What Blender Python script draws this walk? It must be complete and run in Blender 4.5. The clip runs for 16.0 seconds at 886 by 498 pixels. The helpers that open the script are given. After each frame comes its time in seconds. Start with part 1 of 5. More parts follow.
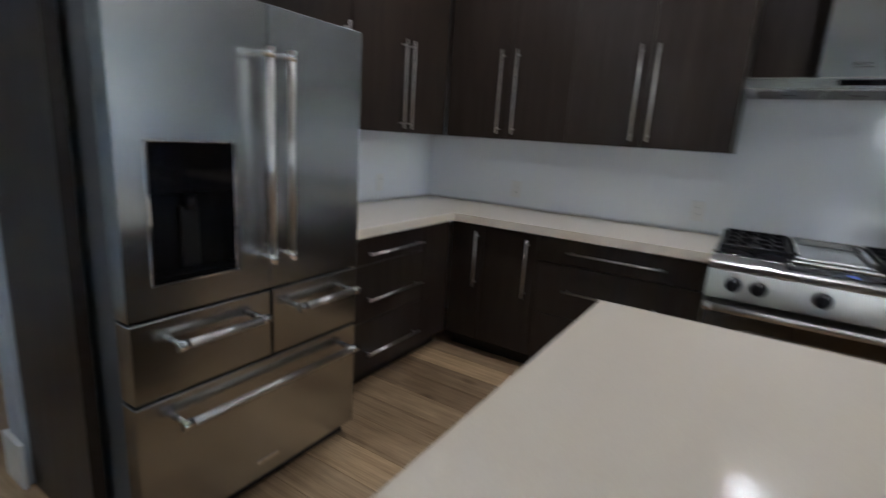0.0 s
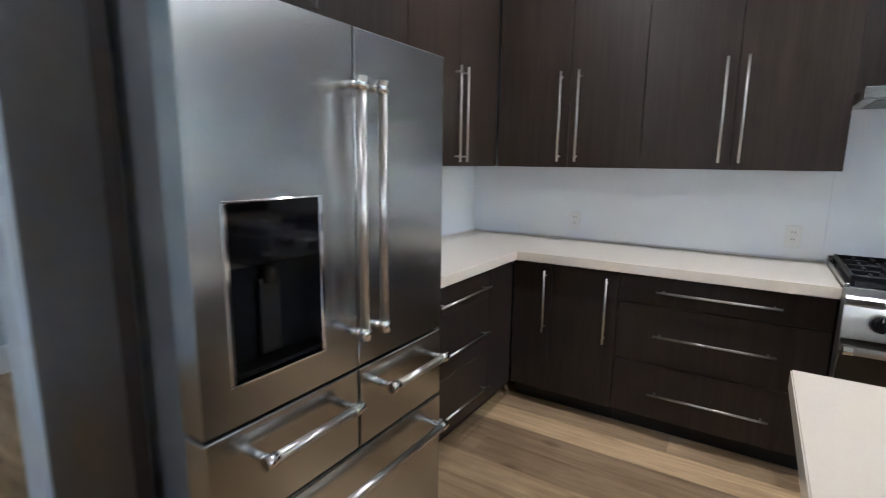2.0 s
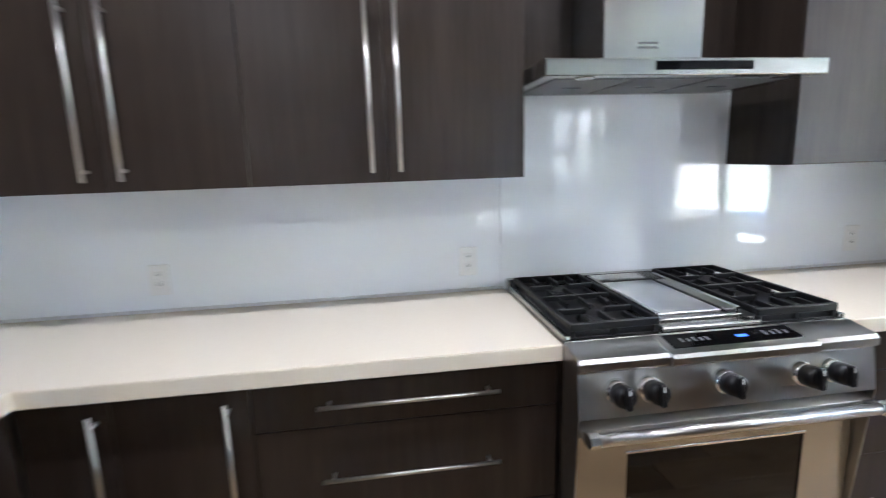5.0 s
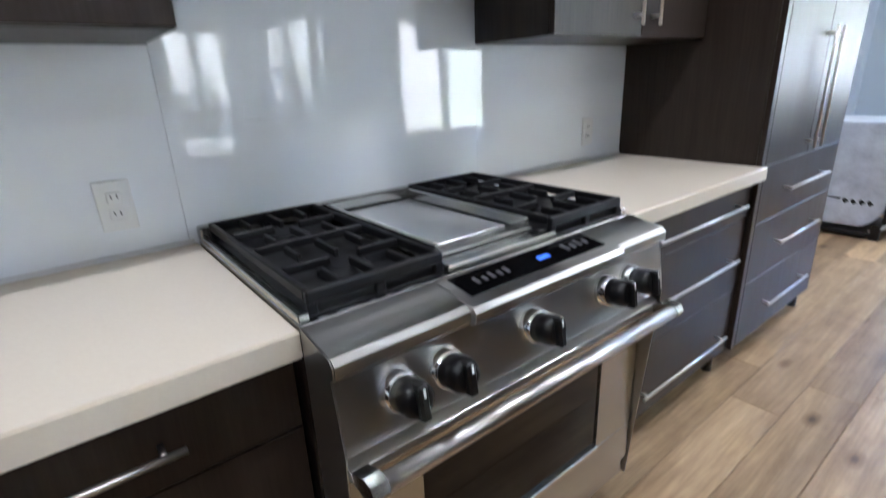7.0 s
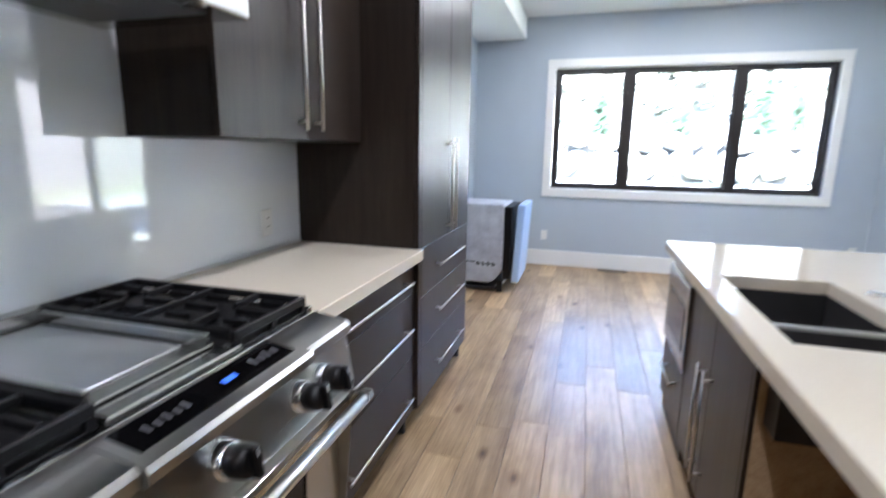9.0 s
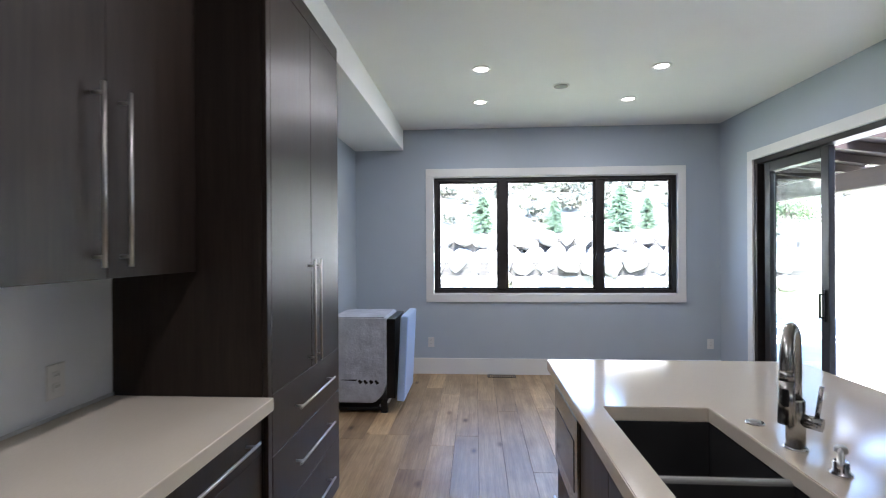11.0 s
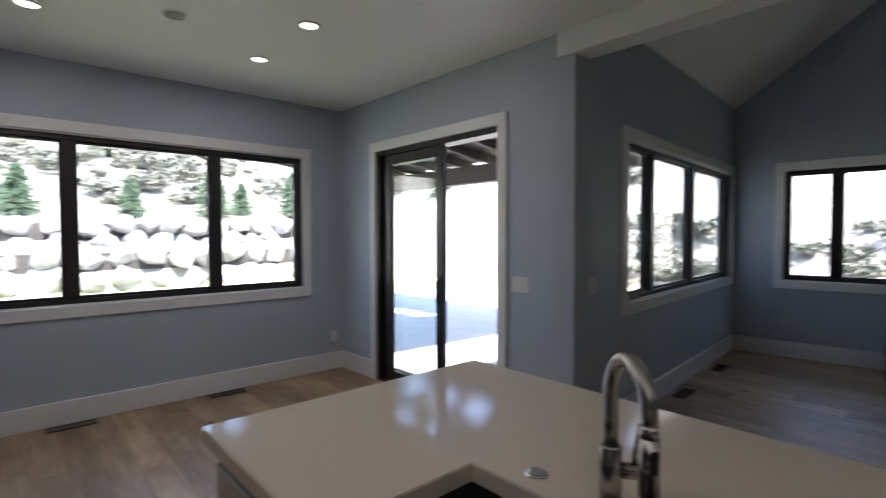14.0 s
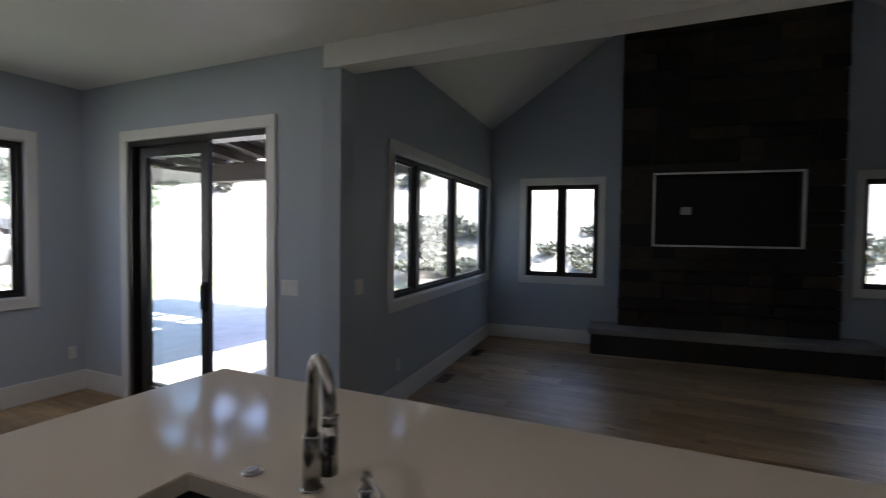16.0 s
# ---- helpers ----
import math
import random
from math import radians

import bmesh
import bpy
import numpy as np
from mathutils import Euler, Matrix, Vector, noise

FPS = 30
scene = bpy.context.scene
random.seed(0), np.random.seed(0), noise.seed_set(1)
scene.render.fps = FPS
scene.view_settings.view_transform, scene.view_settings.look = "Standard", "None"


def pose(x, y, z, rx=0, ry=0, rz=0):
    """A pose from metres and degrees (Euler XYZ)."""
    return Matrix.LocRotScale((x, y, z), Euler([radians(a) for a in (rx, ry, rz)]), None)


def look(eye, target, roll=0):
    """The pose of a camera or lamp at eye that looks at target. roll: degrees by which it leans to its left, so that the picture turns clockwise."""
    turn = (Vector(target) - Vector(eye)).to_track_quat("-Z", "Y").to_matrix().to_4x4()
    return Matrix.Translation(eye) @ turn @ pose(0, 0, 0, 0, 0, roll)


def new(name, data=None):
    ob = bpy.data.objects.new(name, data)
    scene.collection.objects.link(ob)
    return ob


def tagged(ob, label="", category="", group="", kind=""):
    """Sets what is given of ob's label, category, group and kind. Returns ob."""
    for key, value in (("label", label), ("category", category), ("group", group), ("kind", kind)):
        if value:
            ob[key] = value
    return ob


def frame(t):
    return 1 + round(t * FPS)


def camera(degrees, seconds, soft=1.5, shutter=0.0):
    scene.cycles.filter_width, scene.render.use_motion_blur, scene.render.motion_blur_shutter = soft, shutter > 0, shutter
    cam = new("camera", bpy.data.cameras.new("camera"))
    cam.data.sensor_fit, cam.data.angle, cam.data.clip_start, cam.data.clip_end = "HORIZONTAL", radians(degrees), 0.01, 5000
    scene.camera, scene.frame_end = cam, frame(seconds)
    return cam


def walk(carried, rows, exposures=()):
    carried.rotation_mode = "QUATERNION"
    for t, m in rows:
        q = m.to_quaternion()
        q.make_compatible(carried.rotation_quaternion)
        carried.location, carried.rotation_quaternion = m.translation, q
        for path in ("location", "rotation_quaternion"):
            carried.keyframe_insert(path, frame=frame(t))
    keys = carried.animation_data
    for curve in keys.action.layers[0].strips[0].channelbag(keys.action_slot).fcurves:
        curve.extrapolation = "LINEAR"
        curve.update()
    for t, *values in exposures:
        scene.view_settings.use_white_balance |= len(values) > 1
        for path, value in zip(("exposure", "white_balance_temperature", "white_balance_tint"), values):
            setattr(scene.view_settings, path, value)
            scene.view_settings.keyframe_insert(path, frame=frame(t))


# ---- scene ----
cam = camera(84.0, 16.0, soft=1.0, shutter=0.7)
PATH = [
    (0, (2.220, -3.261, 1.372), (1.184, -1.610, 0.925), 3.7),
    (0.5, (2.146, -3.206, 1.397), (0.856, -1.726, 1.016), 4.2),
    (1, (2.050, -3.230, 1.405), (0.696, -1.823, 0.972), 3.7),
    (1.5, (1.898, -3.261, 1.409), (0.636, -1.753, 1.044), 0.9),
    (2, (1.753, -3.179, 1.396), (0.698, -1.515, 1.050), 0.7),
    (2.5, (1.640, -2.985, 1.413), (0.692, -1.254, 1.088), -1.1),
    (3, (1.530, -2.795, 1.405), (0.756, -0.980, 1.075), 0.1),
    (3.5, (1.273, -2.569, 1.455), (0.896, -0.624, 1.176), -1.1),
    (4, (1.287, -2.325, 1.426), (1.178, -0.350, 1.126), -1.1),
    (4.5, (1.441, -2.120, 1.442), (1.512, -0.144, 1.139), -1.8),
    (4.7, (1.497, -2.046, 1.450), (1.633, -0.078, 1.118), -1.9),
    (6.8, (1.828, -1.360, 1.321), (2.991, 0.160, 0.742), -1.6),
    (7, (1.842, -1.343, 1.278), (3.003, 0.149, 0.625), -2.5),
    (7.5, (1.813, -1.286, 1.213), (3.163, 0.045, 0.576), -2.5),
    (8, (1.789, -1.298, 1.237), (3.321, -0.161, 0.637), -2.2),
    (8.5, (1.827, -1.328, 1.283), (3.590, -0.566, 0.724), -0.2),
    (9, (1.865, -1.346, 1.356), (3.750, -0.804, 0.964), 0.9),
    (9.2, (1.864, -1.360, 1.395), (3.782, -0.896, 1.070), 1.2),
    (11.3, (2.264, -1.412, 1.470), (4.261, -1.313, 1.465), -0.8),
    (11.5, (2.348, -1.390, 1.460), (4.348, -1.349, 1.427), -0.6),
    (12, (2.532, -1.338, 1.451), (4.519, -1.565, 1.438), -1.1),
    (12.5, (2.641, -1.321, 1.469), (4.595, -1.750, 1.455), -0.7),
    (13, (2.835, -1.361, 1.486), (4.708, -2.060, 1.456), -0.1),
    (13.5, (2.936, -1.309, 1.523), (4.655, -2.328, 1.433), -0.6),
    (14, (3.030, -1.321, 1.505), (4.517, -2.656, 1.441), -0.1),
    (14.5, (2.976, -1.336, 1.511), (4.292, -2.841, 1.461), 1.0),
    (15, (2.929, -1.354, 1.515), (4.085, -2.985, 1.465), 0.9),
    (15.5, (2.903, -1.383, 1.497), (3.913, -3.109, 1.459), 0.5),
    (16, (2.773, -1.334, 1.554), (3.615, -3.147, 1.485), 0.7),
]
EXPOSURES = [(0, 4.7, 5600, 14), (0.6, 4.7, 5600, 14), (1.2, 5.1, 5620, 14), (2, 5.62, 5550, 14), (3, 6.1, 5450, 14), (4, 6.15, 5450, 14), (7, 5.65, 5450, 14), (9.2, 5.5, 5550, 15), (10.8, 4.6, 5700, 17), (12.5, 4.05, 6050, 20), (14.5, 3.1, 6150, 20), (16, 2.95, 6150, 20)]
walk(cam, [(t, look(eye, target, roll)) for t, eye, target, roll in PATH], EXPOSURES)

# ---- light ----
world = bpy.data.worlds.new("world")
scene.world = world
world.use_nodes = True
wn = world.node_tree.nodes
sky = wn.new("ShaderNodeTexSky")
sky.sky_type = "NISHITA"
sky.sun_disc = False
sky.sun_elevation = radians(62)
sky.sun_rotation = radians(262)
wn["Background"].inputs["Strength"].default_value = 0.15
world.node_tree.links.new(sky.outputs["Color"], wn["Background"].inputs["Color"])
sun_data = bpy.data.lights.new("sun", "SUN")
sun_data.energy, sun_data.angle, sun_data.color = 3.4, radians(0.5), (1.0, 0.95, 0.87)
sun = new("sun", sun_data)
# the sun stands in the west, behind the house, and lights the boulders from the front
sun.matrix_world = look((-26, 3, 50), (0, 0, 0))


# ---- materials ----
def material(name, color, rough=0.5, metal=0.0, spec=0.5):
    m = bpy.data.materials.new(name)
    m.use_nodes = True
    b = m.node_tree.nodes["Principled BSDF"]
    b.inputs["Base Color"].default_value = (*color, 1)
    b.inputs["Roughness"].default_value = rough
    b.inputs["Metallic"].default_value = metal
    b.inputs["Specular IOR Level"].default_value = spec
    return m


def node(m, kind, **inputs):
    n = m.node_tree.nodes.new(kind)
    for key, value in inputs.items():
        n.inputs[key.replace("_", " ")].default_value = value
    return n


def link(m, a, b):
    m.node_tree.links.new(a, b)


def bsdf(m):
    return m.node_tree.nodes["Principled BSDF"]


def coords(m, scale=(1, 1, 1), shift=False):
    """Object coordinates, stretched; shift: each object starts elsewhere in the pattern."""
    tc = m.node_tree.nodes.new("ShaderNodeTexCoord")
    mp = node(m, "ShaderNodeMapping", Scale=scale)
    out = tc.outputs["Object"]
    if shift:
        info = m.node_tree.nodes.new("ShaderNodeObjectInfo")
        mul = node(m, "ShaderNodeMath")
        mul.operation = "MULTIPLY"
        mul.inputs[1].default_value = 57.0
        link(m, info.outputs["Random"], mul.inputs[0])
        add = m.node_tree.nodes.new("ShaderNodeVectorMath")
        add.operation = "ADD"
        link(m, out, add.inputs[0])
        link(m, mul.outputs[0], add.inputs[1])
        out = add.outputs[0]
    link(m, out, mp.inputs["Vector"])
    return mp.outputs["Vector"]


def noise_of(m, vector, scale, detail=4.0, rough=0.55):
    n = node(m, "ShaderNodeTexNoise", Scale=scale, Detail=detail, Roughness=rough)
    link(m, vector, n.inputs["Vector"])
    return n.outputs["Fac"]


def ramp(m, fac, stops):
    r = m.node_tree.nodes.new("ShaderNodeValToRGB")
    while len(r.color_ramp.elements) < len(stops):
        r.color_ramp.elements.new(0.5)
    for e, (at, color) in zip(r.color_ramp.elements, stops):
        e.position, e.color = at, (*color, 1)
    link(m, fac, r.inputs["Fac"])
    return r.outputs["Color"]


def mixed(m, fac, a, b, blend="MIX"):
    n = m.node_tree.nodes.new("ShaderNodeMix")
    n.data_type, n.blend_type = "RGBA", blend
    for sock, value in ((n.inputs[0], fac), (n.inputs[6], a), (n.inputs[7], b)):
        if isinstance(value, (int, float)):
            sock.default_value = value
        elif isinstance(value, tuple):
            sock.default_value = (*value, 1)
        else:
            link(m, value, sock)
    return n.outputs[2]


def bump(m, height, strength, distance=0.002):
    n = node(m, "ShaderNodeBump", Strength=strength, Distance=distance)
    link(m, height, n.inputs["Height"])
    link(m, n.outputs["Normal"], bsdf(m).inputs["Normal"])


def span(m, fac, low, high, sock):
    r = m.node_tree.nodes.new("ShaderNodeMapRange")
    r.inputs["To Min"].default_value, r.inputs["To Max"].default_value = low, high
    link(m, fac, r.inputs["Value"])
    link(m, r.outputs["Result"], bsdf(m).inputs[sock])


def paint(name, color, rough=0.55):
    m = material(name, color, rough)
    v = coords(m)
    fine, broad = noise_of(m, v, 220, 3), noise_of(m, v, 0.8, 3)
    link(m, ramp(m, broad, [(0.3, tuple(c * 0.96 for c in color)), (0.7, tuple(min(1, c * 1.03) for c in color))]), bsdf(m).inputs["Base Color"])
    bump(m, fine, 0.12, 0.001)
    span(m, broad, rough - 0.06, rough + 0.08, "Roughness")
    return m


def grained(name, dark, light, along, rough=0.35, shift=True, knots=False):
    """Wood with its grain along x, y or z."""
    m = material(name, light, rough)
    stretch = [14.0, 14.0, 14.0]
    stretch["xyz".index(along)] = 0.7
    v = coords(m, tuple(stretch), shift)
    grain, fibre = noise_of(m, v, 2.0, 6, 0.65), noise_of(m, v, 9.0, 4, 0.6)
    color = ramp(m, grain, [(0.3, dark), (0.72, light)])
    color = mixed(m, 0.2, color, ramp(m, fibre, [(0.35, tuple(c * 0.6 for c in dark)), (0.65, tuple(min(1, c * 1.15) for c in light))]))
    if knots:
        wide = [1.0, 1.0, 1.0]
        wide["xyz".index(along)] = 0.45
        kv = coords(m, tuple(wide), shift)
        vor = node(m, "ShaderNodeTexVoronoi", Scale=4.2)
        link(m, kv, vor.inputs["Vector"])
        spot = ramp(m, vor.outputs["Distance"], [(0.035, (0.14, 0.10, 0.075)), (0.065, (0.5, 0.42, 0.34)), (0.14, (1, 1, 1))])
        color = mixed(m, 0.85, color, spot, "MULTIPLY")
        patch = noise_of(m, kv, 5.0, 5, 0.6)
        color = mixed(m, 0.8, color, ramp(m, patch, [(0.32, (0.62, 0.57, 0.53)), (0.56, (1, 1, 1))]), "MULTIPLY")
        info = m.node_tree.nodes.new("ShaderNodeObjectInfo")
        tone = ramp(m, info.outputs["Random"], [(0.0, (0.66, 0.62, 0.60)), (0.35, (0.86, 0.82, 0.78)), (0.7, (1.03, 1.0, 0.97)), (1.0, (1.36, 1.31, 1.24))])
        color = mixed(m, 1.0, color, tone, "MULTIPLY")
    link(m, color, bsdf(m).inputs["Base Color"])
    bump(m, fibre, 0.15, 0.001)
    bsdf(m).inputs["Specular IOR Level"].default_value = 0.4
    span(m, grain, rough - 0.07, rough + 0.1, "Roughness")
    return m


def brushed(name, color, rough, along="z"):
    m = material(name, color, rough, 1.0)
    stretch = [60.0, 60.0, 60.0]
    stretch["xyz".index(along)] = 0.6
    v = coords(m, tuple(stretch))
    lines, cloud = noise_of(m, v, 4.0, 3), noise_of(m, coords(m), 2.2, 3)
    span(m, lines, rough - 0.05, rough + 0.07, "Roughness")
    link(m, ramp(m, cloud, [(0.3, tuple(c * 0.93 for c in color)), (0.7, tuple(min(1, c * 1.05) for c in color))]), bsdf(m).inputs["Base Color"])
    bump(m, lines, 0.012, 0.0004)
    t = m.node_tree.nodes.new("ShaderNodeTangent")
    t.direction_type, t.axis = "RADIAL", "Z"
    bsdf(m).inputs["Anisotropic"].default_value = 0.7
    link(m, t.outputs["Tangent"], bsdf(m).inputs["Tangent"])
    return m


WALL = paint("blue_grey_wall_paint", (0.44, 0.50, 0.56), 0.5)
CEIL = paint("white_ceiling_paint", (0.86, 0.87, 0.86), 0.7)
TRIM = paint("white_trim_paint", (0.78, 0.78, 0.76), 0.35)
# tan with the stairwell's shade mixed into the colour
TAN = paint("shaded_tan_wall_paint", (0.15, 0.11, 0.062), 0.6)
DARKWOOD = grained("dark_stained_cabinet_wood", (0.019, 0.0132, 0.0098), (0.041, 0.0295, 0.0225), "z", 0.34)
bsdf(DARKWOOD).inputs["Specular IOR Level"].default_value = 0.27
OAK = grained("oak_plank", (0.29, 0.196, 0.104), (0.575, 0.425, 0.255), "x", 0.40, True, True)
MAPLE = grained("maple_carcass", (0.42, 0.28, 0.15), (0.58, 0.42, 0.25), "x", 0.5)
TIMBER = grained("dark_brown_porch_timber", (0.011, 0.0065, 0.005), (0.025, 0.015, 0.011), "x", 0.6)
STEEL = brushed("brushed_stainless_steel", (0.47, 0.475, 0.47), 0.23)
STEEL_X = brushed("brushed_stainless_steel_level", (0.45, 0.45, 0.435), 0.22, "x")
CHROME = material("polished_chrome", (0.75, 0.75, 0.75), 0.08, 1.0)
TAPMETAL = material("polished_nickel_tap", (0.40, 0.385, 0.36), 0.26, 1.0)
SIDESTEEL = material("plain_satin_steel", (0.44, 0.44, 0.43), 0.34, 1.0)
NICKEL = material("satin_nickel", (0.56, 0.545, 0.52), 0.3, 1.0)
BLACKGLASS = material("black_glass", (0.003, 0.003, 0.0035), 0.06, 0.0, 0.3)
IRON = material("black_cast_iron", (0.007, 0.007, 0.008), 0.5, 0.0, 0.3)
bump(IRON, noise_of(IRON, coords(IRON), 260, 3), 0.3, 0.001)
PITCH = material("matt_black_recess", (0.003, 0.003, 0.003), 0.6, 0.0, 0.08)
BLACK = material("black_plastic", (0.007, 0.007, 0.0075), 0.32, 0.0, 0.35)
DARKGREY = material("grey_appliance_side", (0.10, 0.105, 0.11), 0.45)
BRONZE = material("dark_bronze_window_frame", (0.022, 0.019, 0.017), 0.4)
PLASTIC = material("white_plastic", (0.75, 0.75, 0.73), 0.35)
GREY = material("grey_sealant", (0.60, 0.60, 0.60), 0.5)
BLUEGLOW = material("blue_display", (0.05, 0.1, 0.6), 0.4)
bsdf(BLUEGLOW).inputs["Emission Color"].default_value = (0.08, 0.25, 1.0, 1)
bsdf(BLUEGLOW).inputs["Emission Strength"].default_value = 0.02
LAMP = material("warm_lamp_lens", (0.9, 0.9, 0.85), 0.4)
bsdf(LAMP).inputs["Emission Color"].default_value = (1.0, 0.93, 0.8, 1)
bsdf(LAMP).inputs["Emission Strength"].default_value = 0.5

QUARTZ = material("cream_white_quartz", (0.72, 0.69, 0.64), 0.1)
_q = noise_of(QUARTZ, coords(QUARTZ), 160, 3)
link(QUARTZ, ramp(QUARTZ, _q, [(0.3, (0.745, 0.662, 0.54)), (0.7, (0.77, 0.69, 0.565))]), bsdf(QUARTZ).inputs["Base Color"])
span(QUARTZ, noise_of(QUARTZ, coords(QUARTZ), 3.0), 0.07, 0.15, "Roughness")

SPLASH = material("glossy_white_backsplash", (0.80, 0.825, 0.85), 0.07)
span(SPLASH, noise_of(SPLASH, coords(SPLASH), 2.0), 0.03, 0.06, "Roughness")
bump(SPLASH, noise_of(SPLASH, coords(SPLASH), 1.6, 2), 0.02, 0.003)

SHELFSTEEL = brushed("satin_range_steel", (0.56, 0.555, 0.535), 0.30, "x")
SINK = material("dark_composite_sink", (0.035, 0.034, 0.034), 0.42)
bump(SINK, noise_of(SINK, coords(SINK), 400, 2), 0.2, 0.0006)

GLASS = material("window_glass", (0.95, 1.0, 0.97), 0.0)
bsdf(GLASS).inputs["Transmission Weight"].default_value = 1.0
bsdf(GLASS).inputs["IOR"].default_value = 1.45

WRAP = material("frosty_foam_wrap", (0.52, 0.54, 0.60), 0.5)
KEYGREY = material("dim_key_print", (0.10, 0.10, 0.11), 0.4)
# near-black: holds the shadow of the gaps between boulders as colour
GAPSHADE = paint("gap_shade_soil", (0.045, 0.040, 0.034), 0.95)
_w = noise_of(WRAP, coords(WRAP), 6, 6, 0.65)
bump(WRAP, _w, 0.8, 0.02)
# grey-lavender shading of the lumps, put into the colour by the bump's noise
link(WRAP, ramp(WRAP, _w, [(0.3, (0.36, 0.37, 0.43)), (0.6, (0.54, 0.56, 0.62)), (0.8, (0.66, 0.67, 0.72))]), bsdf(WRAP).inputs["Base Color"])
FILM = material("blue_protective_film", (0.42, 0.56, 0.80), 0.3)
bump(FILM, noise_of(FILM, coords(FILM), 7, 4), 0.4, 0.008)

STONE = material("fireplace_ledgestone", (0.16, 0.13, 0.10), 0.75)
_i = STONE.node_tree.nodes.new("ShaderNodeObjectInfo")
_base = ramp(STONE, _i.outputs["Random"], [(0.0, (0.016, 0.014, 0.012)), (0.45, (0.034, 0.027, 0.021)), (0.85, (0.085, 0.060, 0.038)), (1.0, (0.028, 0.025, 0.022))])
_n = noise_of(STONE, coords(STONE, shift=True), 14, 6)
link(STONE, mixed(STONE, 0.5, _base, ramp(STONE, _n, [(0.3, (0.35, 0.35, 0.35)), (0.7, (1, 1, 1))]), "MULTIPLY"), bsdf(STONE).inputs["Base Color"])
bump(STONE, _n, 0.6, 0.01)
MORTAR = material("dark_mortar", (0.05, 0.045, 0.04), 0.9)

ROCK = material("pale_granite_boulder", (0.42, 0.40, 0.37), 0.85)
_n = noise_of(ROCK, coords(ROCK, shift=True), 3.0, 8, 0.65)
link(ROCK, ramp(ROCK, _n, [(0.3, (0.16, 0.155, 0.15)), (0.6, (0.31, 0.30, 0.285)), (0.8, (0.40, 0.385, 0.365))]), bsdf(ROCK).inputs["Base Color"])
bump(ROCK, _n, 0.7, 0.06)

CONCRETE = material("patio_concrete", (0.42, 0.42, 0.40), 0.8)
_n = noise_of(CONCRETE, coords(CONCRETE), 2.5, 8)
link(CONCRETE, ramp(CONCRETE, _n, [(0.3, (0.36, 0.36, 0.34)), (0.7, (0.47, 0.46, 0.44))]), bsdf(CONCRETE).inputs["Base Color"])

# lawn near the house, dry soil and sage on the hill, by height alone
GROUND = material("lawn_and_dry_hill", (0.2, 0.2, 0.1), 0.95)
_g = GROUND.node_tree.nodes.new("ShaderNodeNewGeometry")
_s = GROUND.node_tree.nodes.new("ShaderNodeSeparateXYZ")
link(GROUND, _g.outputs["Position"], _s.inputs[0])
_h = ramp(GROUND, _s.outputs["Z"], [(0.0, (0, 0, 0)), (0.25, (1, 1, 1))])
_n = noise_of(GROUND, coords(GROUND), 0.9, 9, 0.7)
_lawn = ramp(GROUND, _n, [(0.3, (0.20, 0.21, 0.11)), (0.7, (0.33, 0.33, 0.19))])
_soil = ramp(GROUND, _n, [(0.35, (0.15, 0.14, 0.105)), (0.55, (0.27, 0.245, 0.20)), (0.75, (0.36, 0.33, 0.28))])
link(GROUND, mixed(GROUND, _h, _lawn, _soil), bsdf(GROUND).inputs["Base Color"])


def foliage(name, a, b):
    m = material(name, a, 0.7)
    g = m.node_tree.nodes.new("ShaderNodeNewGeometry")
    link(m, ramp(m, g.outputs["Random Per Island"], [(0.0, a), (1.0, b)]), bsdf(m).inputs["Base Color"])
    return m


SPRUCE = foliage("spruce_needles", (0.032, 0.058, 0.030), (0.075, 0.112, 0.062))
SAGE = foliage("sage_brush_leaves", (0.085, 0.092, 0.068), (0.19, 0.188, 0.145))
ASPEN = foliage("bright_green_leaves", (0.085, 0.13, 0.05), (0.16, 0.21, 0.09))
BARK = material("bark", (0.10, 0.075, 0.055), 0.9)
EXTERIOR = paint("exterior_stucco", (0.35, 0.31, 0.26), 0.9)


# ---- mesh helpers ----
def slab(x0, x1, y0, y1, z0, z1, edge=0.0, steps=1):
    bm = bmesh.new()
    bmesh.ops.create_cube(bm, size=1.0, matrix=Matrix.Translation(((x0 + x1) / 2, (y0 + y1) / 2, (z0 + z1) / 2)) @ Matrix.Diagonal((abs(x1 - x0), abs(y1 - y0), abs(z1 - z0), 1)))
    if edge:
        bmesh.ops.bevel(bm, geom=bm.edges[:], offset=edge, segments=steps, affect="EDGES", profile=0.5)
    return bm


def rod(a, b, r, sides=14, r2=None):
    bm = bmesh.new()
    a, b = Vector(a), Vector(b)
    m = Matrix.Translation((a + b) / 2) @ (b - a).to_track_quat("Z", "Y").to_matrix().to_4x4()
    bmesh.ops.create_cone(bm, cap_ends=True, segments=sides, radius1=r, radius2=r if r2 is None else r2, depth=(b - a).length, matrix=m)
    for f in bm.faces:
        f.smooth = len(f.verts) == 4
    return bm


def joined(*bms):
    out = bms[0]
    for other in bms[1:]:
        me = bpy.data.meshes.new("tmp")
        other.to_mesh(me)
        out.from_mesh(me)
        other.free()
        bpy.data.meshes.remove(me)
    return out


